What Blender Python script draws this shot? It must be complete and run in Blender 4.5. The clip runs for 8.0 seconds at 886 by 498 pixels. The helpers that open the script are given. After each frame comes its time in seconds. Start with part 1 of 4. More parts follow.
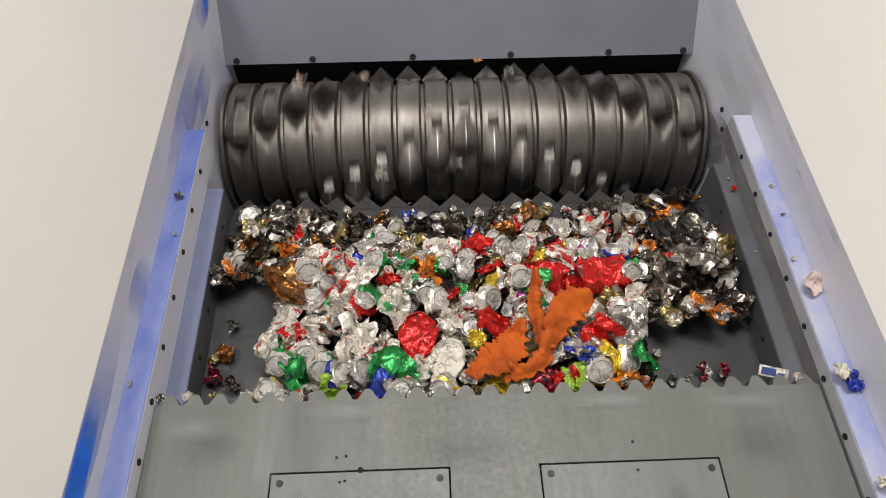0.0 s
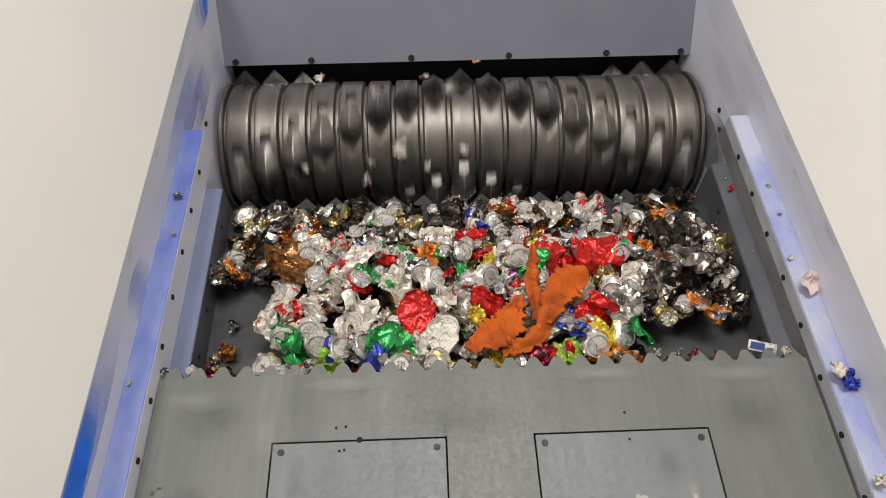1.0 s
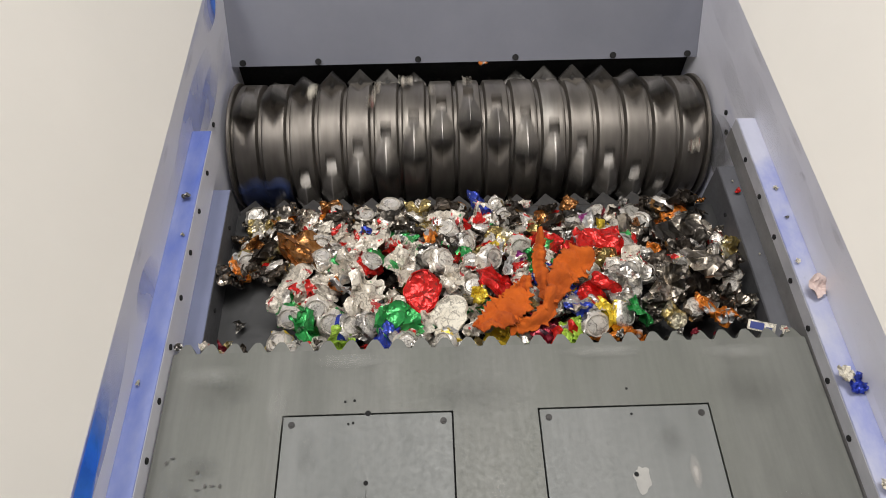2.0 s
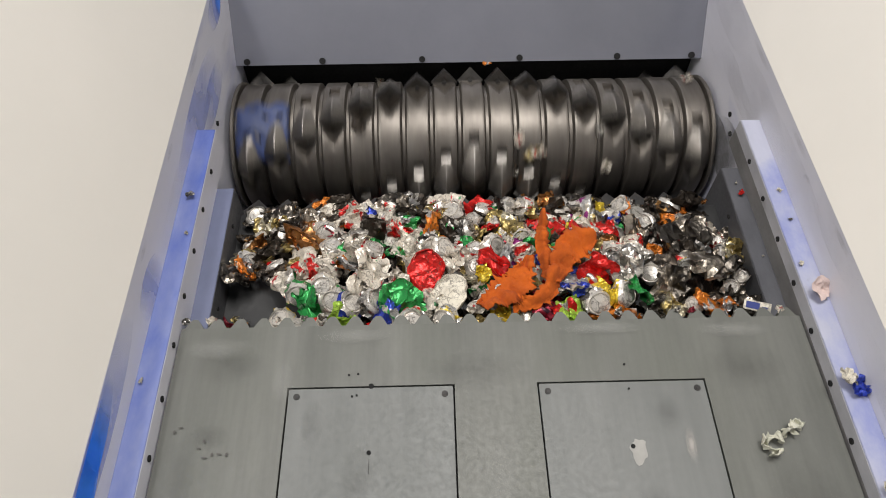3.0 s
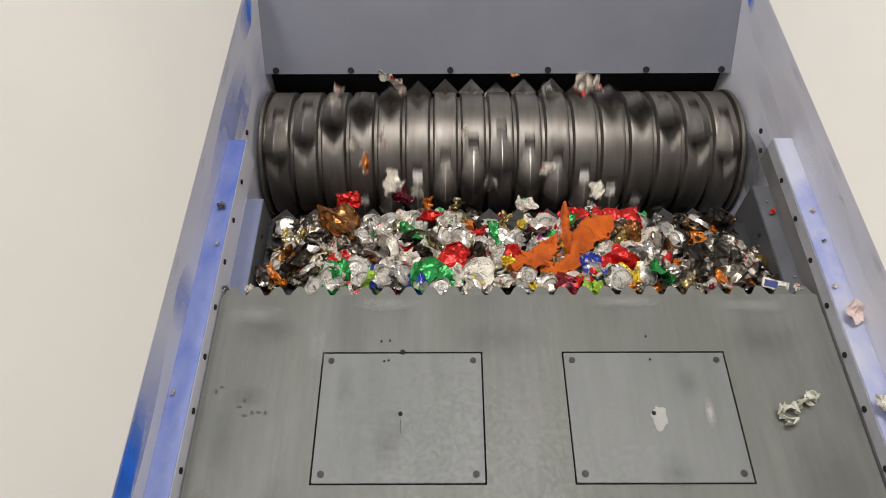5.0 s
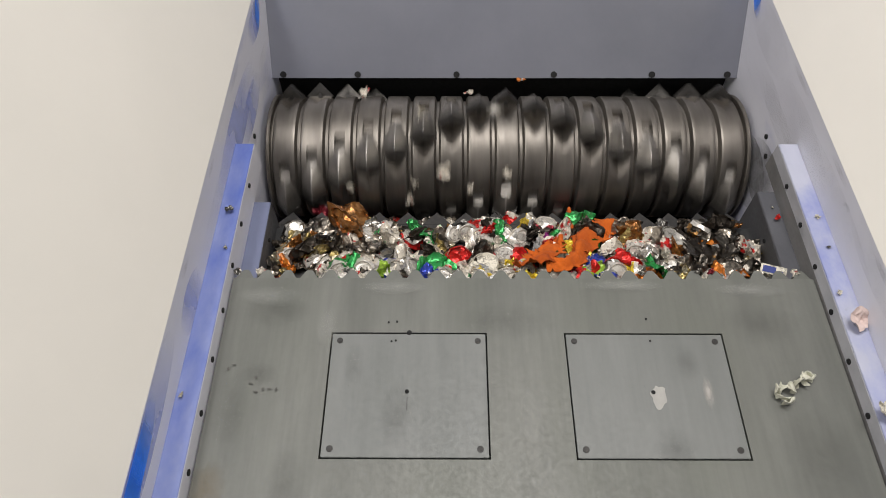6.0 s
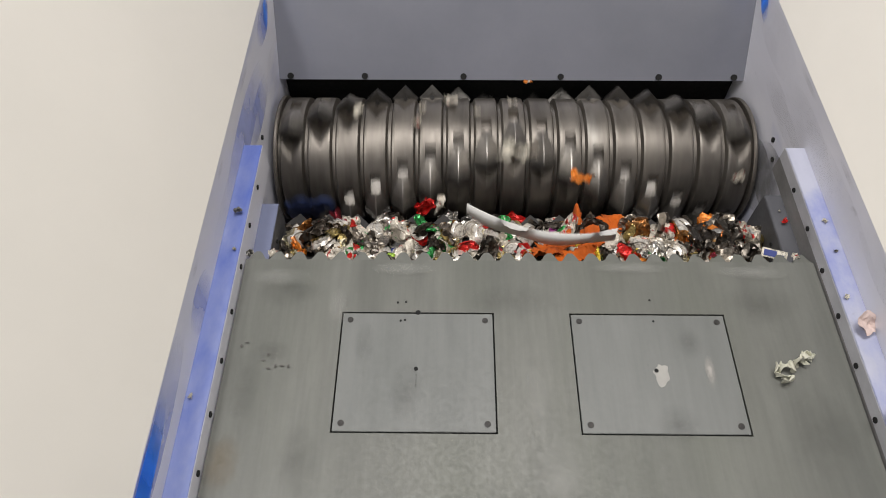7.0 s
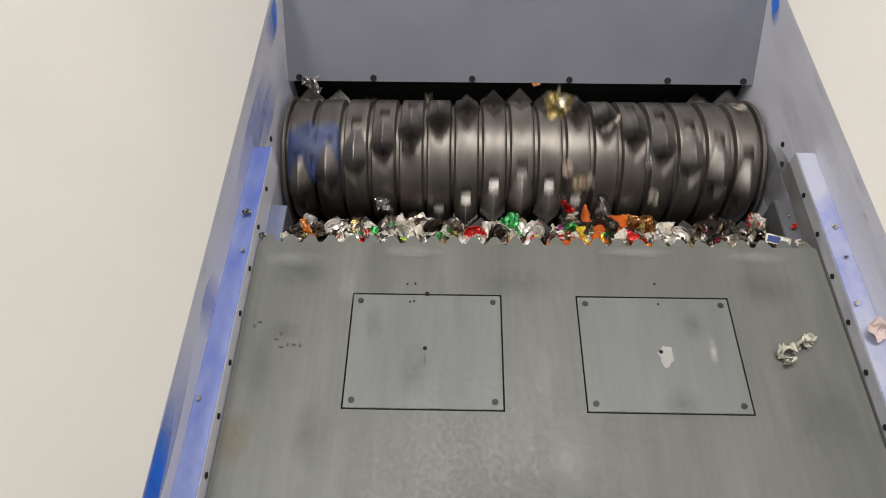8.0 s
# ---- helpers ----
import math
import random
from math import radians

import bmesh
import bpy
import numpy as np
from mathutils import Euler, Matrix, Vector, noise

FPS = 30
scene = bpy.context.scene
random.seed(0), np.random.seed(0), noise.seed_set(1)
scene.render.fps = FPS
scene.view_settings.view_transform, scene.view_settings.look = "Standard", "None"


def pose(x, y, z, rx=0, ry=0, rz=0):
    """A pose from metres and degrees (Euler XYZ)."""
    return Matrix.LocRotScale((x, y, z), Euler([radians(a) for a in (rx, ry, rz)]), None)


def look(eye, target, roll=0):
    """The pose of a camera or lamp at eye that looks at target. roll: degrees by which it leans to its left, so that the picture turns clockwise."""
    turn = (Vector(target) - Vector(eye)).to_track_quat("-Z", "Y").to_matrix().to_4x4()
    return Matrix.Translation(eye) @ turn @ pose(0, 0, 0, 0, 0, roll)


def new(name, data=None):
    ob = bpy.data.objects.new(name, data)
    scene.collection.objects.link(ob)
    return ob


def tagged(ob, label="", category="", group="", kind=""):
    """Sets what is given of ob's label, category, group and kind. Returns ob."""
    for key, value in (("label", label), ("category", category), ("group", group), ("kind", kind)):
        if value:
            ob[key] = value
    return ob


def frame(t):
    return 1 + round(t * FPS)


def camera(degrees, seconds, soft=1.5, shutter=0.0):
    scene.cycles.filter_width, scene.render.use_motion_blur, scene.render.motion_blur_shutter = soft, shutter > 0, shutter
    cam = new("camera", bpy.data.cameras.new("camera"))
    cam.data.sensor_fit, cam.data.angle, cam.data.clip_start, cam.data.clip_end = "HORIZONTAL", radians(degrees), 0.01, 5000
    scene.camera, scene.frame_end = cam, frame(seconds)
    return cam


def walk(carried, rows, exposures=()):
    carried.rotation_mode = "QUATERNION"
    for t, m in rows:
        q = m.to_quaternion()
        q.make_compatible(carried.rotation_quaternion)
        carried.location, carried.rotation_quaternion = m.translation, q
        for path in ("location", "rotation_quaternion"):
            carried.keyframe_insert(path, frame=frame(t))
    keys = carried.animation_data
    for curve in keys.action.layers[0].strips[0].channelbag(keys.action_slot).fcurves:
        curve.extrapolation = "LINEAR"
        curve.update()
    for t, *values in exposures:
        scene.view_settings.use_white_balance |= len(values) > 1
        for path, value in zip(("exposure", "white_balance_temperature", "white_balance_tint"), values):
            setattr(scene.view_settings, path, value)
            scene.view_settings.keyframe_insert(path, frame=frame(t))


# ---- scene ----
# Camera: a phone held over the feed opening of a single-shaft shredder.
cam = camera(66.0, 8.0, 0.95, 0.5)
PATH = (
    (0.0, -0.1232, 0.0000, 1.4000, -2.088, -56.128, 0.009),
    (0.5, -0.1187, -0.0060, 1.4024, -1.835, -56.016, -0.277),
    (1.0, -0.1193, -0.0078, 1.4024, -2.118, -55.975, -0.012),
    (1.5, -0.1267, -0.0054, 1.4069, -1.912, -55.980, -0.119),
    (3.0, -0.1344, -0.0063, 1.4082, -1.482, -55.977, 0.052),
    (3.5, -0.1398, -0.0053, 1.4108, -1.095, -56.016, -0.099),
    (4.0, -0.1437, -0.0013, 1.4147, -0.795, -56.105, -0.027),
    (4.5, -0.1483, 0.0095, 1.4227, -0.329, -56.087, -0.136),
    (5.0, -0.1814, 0.0268, 1.4287, 0.103, -56.018, -0.243),
    (6.5, -0.1892, 0.0304, 1.4502, 0.884, -55.996, -0.504),
    (7.0, -0.2016, 0.0332, 1.4526, 0.955, -56.070, -0.425),
    (7.5, -0.2136, 0.0370, 1.4512, 1.245, -56.032, -0.514),
    (8.0, -0.2134, 0.0396, 1.4555, 1.534, -56.046, -0.518),
)
walk(cam, [(t, pose(x, y, z, 90 + pitch, 0, yaw) @ pose(0, 0, 0, 0, 0, roll)) for t, x, y, z, yaw, pitch, roll in PATH])

# ---- light: hall daylight from above and rows of ceiling lamps ----
world = bpy.data.worlds.new("hall")
scene.world = world
world.use_nodes = True
world.node_tree.nodes["Background"].inputs[0].default_value = (0.92, 0.96, 1.0, 1)
world.node_tree.nodes["Background"].inputs[1].default_value = 0.11


def hall_lamp(x, y, z, sx, sy, watts, target, colour=(1.0, 0.97, 0.95)):
    data = bpy.data.lights.new("hall_lamp", "AREA")
    data.shape, data.size, data.size_y, data.energy, data.color = "RECTANGLE", sx, sy, watts, colour
    ob = new("hall_lamp", data)
    ob.matrix_world = look((x, y, z), target)
    return ob


hall_lamp(0.3, 1.4, 4.6, 2.6, 1.2, 174, (0, 0.9, 0))
hall_lamp(-2.2, 0.2, 4.2, 1.6, 0.9, 84, (0.3, 0.9, 0))
scene.view_settings.exposure = 0.0


# ---- materials ----
def material(name):
    m = bpy.data.materials.new(name)
    m.use_nodes = True
    return m, m.node_tree.nodes, m.node_tree.links, m.node_tree.nodes["Principled BSDF"]


def node(nodes, kind, **values):
    n = nodes.new(kind)
    for key, value in values.items():
        n.inputs[key.replace("_", " ")].default_value = value
    return n


def ramp(nodes, links, source, stops):
    n = nodes.new("ShaderNodeValToRGB")
    while len(n.color_ramp.elements) < len(stops):
        n.color_ramp.elements.new(0.5)
    for e, (at, c) in zip(n.color_ramp.elements, stops):
        e.position, e.color = at, (*c, 1)
    links.new(source, n.inputs[0])
    return n


def mix(nodes, links, fac, a, b):
    n = nodes.new("ShaderNodeMix")
    n.data_type = "RGBA"
    for socket, value in ((n.inputs[0], fac), (n.inputs[6], a), (n.inputs[7], b)):
        if isinstance(value, (int, float)):
            socket.default_value = value
        elif isinstance(value, tuple):
            socket.default_value = (*value, 1)
        else:
            links.new(value, socket)
    return n.outputs[2]


def noise_of(nodes, links, scale, detail=4, stretch=(1, 1, 1), coords="Object", shift=(0, 0, 0)):
    tc = nodes.new("ShaderNodeTexCoord")
    mp = nodes.new("ShaderNodeMapping")
    mp.inputs["Scale"].default_value = stretch
    mp.inputs["Location"].default_value = shift
    links.new(tc.outputs[coords], mp.inputs["Vector"])
    n = node(nodes, "ShaderNodeTexNoise", Scale=scale, Detail=detail, Roughness=0.6)
    n.noise_dimensions = "4D"
    own = nodes.new("ShaderNodeObjectInfo")
    far = nodes.new("ShaderNodeMath")
    far.operation, far.inputs[1].default_value = "MULTIPLY", 40.0
    links.new(own.outputs["Random"], far.inputs[0])
    links.new(far.outputs[0], n.inputs["W"])
    links.new(mp.outputs[0], n.inputs["Vector"])
    return n.outputs["Fac"]


def bump(nodes, links, source, strength, distance, shader):
    b = node(nodes, "ShaderNodeBump", Strength=strength, Distance=distance)
    links.new(source, b.inputs["Height"])
    links.new(b.outputs[0], shader.inputs["Normal"])


def painted(name, base, dark, rough=0.45, metal=0.0, scale=6, fine=90, stretch=(1, 1, 1), patch=None, patch_at=(0.52, 0.66), grain=0.15, scuffs=0.5, streak=0.0):
    """Paint or bare plate: broad tone drift, fine grain, scuffs, and a patch colour with its own cloudy shape."""
    m, ns, ls, sh = material(name)
    broad = ramp(ns, ls, noise_of(ns, ls, scale, 5, stretch), [(0.3, dark), (0.7, base)]).outputs[0]
    if patch:
        mask = ramp(ns, ls, noise_of(ns, ls, scale * 0.55, 6, stretch, shift=(3.1, 1.7, 0.4)), [(patch_at[0], (0, 0, 0)), (patch_at[1], (1, 1, 1))]).outputs[0]
        broad = mix(ns, ls, mask, broad, patch)
    fine_n = noise_of(ns, ls, fine, 6, (1, 1, 1))
    scuff = ramp(ns, ls, noise_of(ns, ls, 18, 9, stretch, shift=(9, 2, 5)), [(0.66, (0, 0, 0)), (0.74, (scuffs,) * 3)]).outputs[0]
    broad = mix(ns, ls, scuff, broad, tuple(c * 0.45 for c in dark))
    if streak:
        line = ramp(ns, ls, noise_of(ns, ls, 60, 5, (1, 0.03, 1)), [(0.42, (0, 0, 0)), (0.62, (streak,) * 3)]).outputs[0]
        broad = mix(ns, ls, line, broad, tuple(c * 0.6 for c in dark))
        line = ramp(ns, ls, noise_of(ns, ls, 34, 6, (1, 0.05, 1), shift=(4, 4, 4)), [(0.6, (0, 0, 0)), (0.75, (streak,) * 3)]).outputs[0]
        broad = mix(ns, ls, line, broad, tuple(min(1, c * 1.5) for c in base))
    ls.new(broad, sh.inputs["Base Color"])
    rr = ramp(ns, ls, fine_n, [(0.3, (rough - 0.08,) * 3), (0.7, (rough + 0.1,) * 3)])
    ls.new(rr.outputs[0], sh.inputs["Roughness"])
    sh.inputs["Metallic"].default_value = metal
    bump(ns, ls, fine_n, grain, 0.002, sh)
    return m


CREAM = painted("cream_paint", (0.77, 0.735, 0.67), (0.71, 0.68, 0.62), 0.5, scale=1.6, fine=60, grain=0.05, scuffs=0.0)
LILAC = painted("lilac_grey_paint", (0.7, 0.7, 0.755), (0.6, 0.6, 0.665), 0.42, scale=4, stretch=(1, 0.5, 1.4), patch=(0.3, 0.33, 0.56), patch_at=(0.55, 0.75))
RUBBED = painted("rubbed_blue_paint", (0.36, 0.39, 0.57), (0.25, 0.29, 0.5), 0.5, scale=8, stretch=(1, 0.45, 1), patch=(0.075, 0.125, 0.44), patch_at=(0.36, 0.56))
FADED = painted("faded_blue_paint", (0.46, 0.47, 0.56), (0.38, 0.39, 0.48), 0.5, scale=9, stretch=(1, 0.6, 1), patch=(0.24, 0.27, 0.5), patch_at=(0.46, 0.62))
GRIMY = painted("grimy_grey_paint", (0.5, 0.5, 0.53), (0.33, 0.33, 0.35), 0.5, scale=9, stretch=(1, 0.6, 1), patch=(0.12, 0.12, 0.12), patch_at=(0.56, 0.74))
# Right block top: grime plus the deep shade below the rail, as colour.
GRIMESHADE = painted("grimy_shaded_grey_paint", (0.115, 0.117, 0.13), (0.06, 0.06, 0.068), 0.5, scale=8, stretch=(1, 0.5, 1))
# Left block top: dusty paint, darkened for the weaker light down there.
DUSTY = painted("dusty_shaded_blue_paint", (0.17, 0.19, 0.3), (0.11, 0.125, 0.19), 0.5, scale=6, stretch=(1, 0.6, 1))
SLOT = painted("grimy_slot_paint", (0.21, 0.205, 0.2), (0.11, 0.107, 0.105), 0.5, scale=9, stretch=(1, 0.5, 1))
DUSK = painted("worn_grey_guide", (0.1, 0.1, 0.108), (0.06, 0.06, 0.062), 0.5, scale=7)
PLATE = painted("grey_back_plate", (0.26, 0.265, 0.305), (0.21, 0.216, 0.25), 0.38, metal=0.4, scale=2.5, scuffs=0.0, grain=0.02)
RAM = painted("worn_steel_plate", (0.166, 0.168, 0.15), (0.094, 0.097, 0.085), 0.5, metal=0.12, scale=4, stretch=(1.6, 0.4, 1), patch=(0.115, 0.12, 0.1), patch_at=(0.5, 0.72), streak=0.12, grain=0.1)
HATCH = painted("hatch_steel", (0.18, 0.185, 0.176), (0.125, 0.131, 0.123), 0.5, metal=0.12, scale=3.5, stretch=(1.8, 0.45, 1), streak=0.1, grain=0.1)
FLOOR = painted("dark_bed_steel", (0.075, 0.075, 0.075), (0.04, 0.04, 0.04), 0.38, metal=0.5, scale=5)
DRUM = painted("polished_drum_steel", (0.24, 0.217, 0.19), (0.115, 0.103, 0.09), 0.44, metal=0.8, scale=7, stretch=(3, 1, 1), patch=(0.27, 0.255, 0.23), patch_at=(0.6, 0.75))
TOOTH = painted("cutter_steel", (0.13, 0.122, 0.113), (0.07, 0.066, 0.06), 0.42, metal=0.9, scale=30)
HOLDER = painted("worn_holder_steel", (0.36, 0.335, 0.3), (0.13, 0.118, 0.105), 0.42, metal=0.85, scale=24, stretch=(1, 0.3, 1))
# Pale: light on pocket walls put into colour, and worn holder ridges.
BRIGHT = painted("lit_worn_steel", (0.46, 0.43, 0.395), (0.22, 0.2, 0.18), 0.42, metal=0.75, scale=40)
SOCKET = painted("oiled_bolt_steel", (0.045, 0.04, 0.036), (0.02, 0.02, 0.02), 0.55, metal=0.3, scale=80)
SCORE = painted("dull_scratch", (0.085, 0.08, 0.07), (0.06, 0.056, 0.05), 0.6, scale=60)
# Near black: shade of rear gap and pit put into colour; also bolts, holes.
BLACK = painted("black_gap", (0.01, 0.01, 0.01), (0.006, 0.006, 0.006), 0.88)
PALE = painted("pale_worn_patch", (0.36, 0.35, 0.32), (0.28, 0.275, 0.26), 0.6, scale=20)


# ---- mesh helpers ----
def box(bm, x0, x1, y0, y1, z0, z1, bevel=0.0):
    got = bmesh.ops.create_cube(bm, size=1)["verts"]
    for v in got:
        v.co = Vector(((x0 + x1) / 2 + v.co.x * (x1 - x0), (y0 + y1) / 2 + v.co.y * (y1 - y0), (z0 + z1) / 2 + v.co.z * (z1 - z0)))
    if bevel:
        edges = {e for v in got for e in v.link_edges}
        bmesh.ops.bevel(bm, geom=list(edges), offset=bevel, segments=2, affect="EDGES")
    return bm


def cylinder(bm, centre, axis, radius, depth, segments=16, bevel=0.0):
    turn = Vector(axis).to_track_quat("Z", "Y").to_matrix().to_4x4()
    got = bmesh.ops.create_cone(bm, cap_ends=True, segments=segments, radius1=radius, radius2=radius, depth=depth, matrix=Matrix.Translation(centre) @ turn)["verts"]
    return got


def prism(bm, outline, axis, a, b):
    """A closed outline (two coordinates a point) drawn out along axis 0, 1 or 2 from a to b."""
    def at(p, s):
        q = list(p)
        q.insert(axis, s)
        return bm.verts.new(q)
    one, two = [at(p, a) for p in outline], [at(p, b) for p in outline]
    n = len(outline)
    faces = [bm.faces.new(one), bm.faces.new(two)]
    faces += [bm.faces.new((one[i], one[(i + 1) % n], two[(i + 1) % n], two[i])) for i in range(n)]
    bmesh.ops.recalc_face_normals(bm, faces=faces)
    return bm


def mesh_of(name, bm, mat, smooth=False):
    me = bpy.data.meshes.new(name)
    bm.to_mesh(me)
    bm.free()
    for m in mat if isinstance(mat, (list, tuple)) else (mat,):
        me.materials.append(m)
    for p in me.polygons:
        p.use_smooth = smooth
    return me


def thing(name, bm, mat, label, category, group="", kind="", smooth=False):
    ob = new(name, mesh_of(name, bm, mat, smooth) if bm else None)
    return tagged(ob, label, category, group, kind)


def part(name, bm, mat, parent, label="", smooth=False):
    ob = new(name, bm if isinstance(bm, bpy.types.Mesh) else mesh_of(name, bm, mat, smooth))
    ob.parent = parent
    return tagged(ob, label)


# ---- setting: the hopper ----
WALL, STRIP, LOWER = 0.773, 0.721, 0.675      # half widths of side wall, guide rail and lower block
EDGE, LEDGE, SHELF, BED = 0.178, 0.049, -0.045, -0.14  # heights: panel edge, rail top, lower block top, bed
AXIS_Y, AXIS_Z, RADIUS, HALF = 1.593, -0.313, 0.203, 0.756

for side, name in ((-1, "wall_left"), (1, "wall_right")):
    s = side
    wall = thing(name, prism(bmesh.new(), [(s * WALL, -0.75), (s * (WALL + 0.03), -0.75), (s * (WALL + 0.03), EDGE), (s * WALL, EDGE)], 1, -0.75, 2.6),
                 LILAC, "lilac-grey painted steel side wall with blue scuffs", "wall", kind="structure")
    panel = thing("hopper_panel_left" if s < 0 else "hopper_panel_right",
                  prism(bmesh.new(), [(s * WALL, EDGE), (s * (WALL + 0.035), EDGE), (s * (WALL + 0.79), 1.62), (s * (WALL + 0.755), 1.62)], 1, -0.75, 3.4),
                  CREAM, "smooth cream painted flared hopper panel", "hopper panel", kind="structure")

thing("wall_back", prism(bmesh.new(), [(1.774, -0.123), (1.797, -0.13), (2.99, 1.62), (2.965, 1.62)], 0, -WALL, WALL), PLATE,
      "grey steel back plate leaning away above the rotor", "wall", kind="structure")
# Added casing; its black is the shade of the open gap.
thing("wall_rear_casing", box(bmesh.new(), -WALL, WALL, 1.84, 1.87, -0.75, -0.16), BLACK, "near-black casing behind the rotor, shade put into its colour", "wall", kind="structure")
# Unseen panel added to close the hopper; its grey keeps rotor reflections dark.
thing("wall_front", box(bmesh.new(), -1.6, 1.6, -0.78, -0.75, -0.75, 1.62), PLATE, "unseen grey front panel added to darken what the rotor reflects", "wall", kind="structure")
thing("floor", box(bmesh.new(), -LOWER, LOWER, -0.75, 1.17, BED - 0.04, BED), FLOOR, "dark worn steel feed bed", "floor", kind="structure")
thing("pit_floor", box(bmesh.new(), -WALL, WALL, -0.75, 1.84, -0.78, -0.75), BLACK, "near-black pit floor under the rotor, shade put into its colour", "floor", kind="structure")


def guide_rail(s):
    """The upper rail along a side wall, with its row of bolts."""
    rail = thing("guide_rail", None, None, "lilac-grey steel guide rail with rubbed blue top on the side wall", "guide rail", "guide rails")
    part("rail_body", prism(bmesh.new(), [(s * STRIP, SHELF), (s * WALL, SHELF), (s * WALL, LEDGE - 0.004), (s * STRIP, LEDGE - 0.004)], 1, -0.75, 1.322), LILAC if s < 0 else GRIMY, rail)
    if s > 0:
        part("slot_face", box(bmesh.new(), STRIP - 0.0005, STRIP + 0.01, -0.75, 1.3225, SHELF + 0.001, 0.008), SLOT, rail, "dark greasy slot face under the bolts")
    part("rail_top", box(bmesh.new(), min(s * (STRIP + 0.001), s * WALL), max(s * (STRIP + 0.001), s * WALL), -0.75, 1.32, LEDGE - 0.004, LEDGE, 0.001), RUBBED if s < 0 else FADED, rail, "rubbed blue top face")
    bolt = bmesh.new()
    cylinder(bolt, (0, 0, 0), (1, 0, 0), 0.007, 0.004, 10)
    me = mesh_of("bolt", bolt, BLACK)
    for k in range(10):
        b = part("bolt", me, None, rail)
        b.location = (s * (STRIP - 0.001), 0.05 + 0.127 * k, 0.021)
    return rail


def lower_block(s):
    block = thing("lower_guide_block", None, None, "dusty blue-grey guide block below the rail" if s < 0 else "grimy dark grey guide block below the rail, shade in its top's colour", "guide block", "guide blocks")
    end = 1.191 if s < 0 else 1.23
    part("block_body", prism(bmesh.new(), [(s * LOWER, BED - 0.1), (s * WALL, BED - 0.1), (s * WALL, SHELF - 0.004), (s * LOWER, SHELF - 0.004)], 1, -0.75, end), DUSK, block)
    part("block_top", box(bmesh.new(), min(s * (LOWER + 0.001), s * WALL), max(s * (LOWER + 0.001), s * WALL), -0.75, end - 0.002, SHELF - 0.004, SHELF, 0.001), DUSTY if s < 0 else GRIMESHADE, block, "dusty top face with shade put into its colour")
    bolt = bmesh.new()
    cylinder(bolt, (0, 0, 0), (1, 0, 0), 0.006, 0.004, 10)
    me = mesh_of("bolt", bolt, BLACK)
    for k in range(8):
        b = part("bolt", me, None, block)
        b.location = (s * (LOWER - 0.001), 0.2 + 0.127 * k, -0.085)
    return block


for s in (-1, 1):
    guide_rail(s)
    lower_block(s)

# bolts along the foot of the back plate
bm = bmesh.new()
cylinder(bm, (0, 0, 0), (0, -1, 0.74), 0.0105, 0.006, 12)
me = mesh_of("plate_bolt", bm, BLACK)
for x in (-0.735, -0.487, -0.158, 0.165, 0.49, 0.739):
    tagged(new("plate_bolt", me), "dark socket bolt in the back plate", "bolt", "back plate bolts").location = (x, 1.7785, -0.112)


# ---- the ram ----
FRONT = 0.563      # front edge at the start; it creeps on at 0.06 m/s
SPEED = 0.06
HATCHES = ((-0.4574, -0.0952), (0.0897, 0.4574))
HY0, HY1 = 0.1087, 0.4035
TEETH = 27


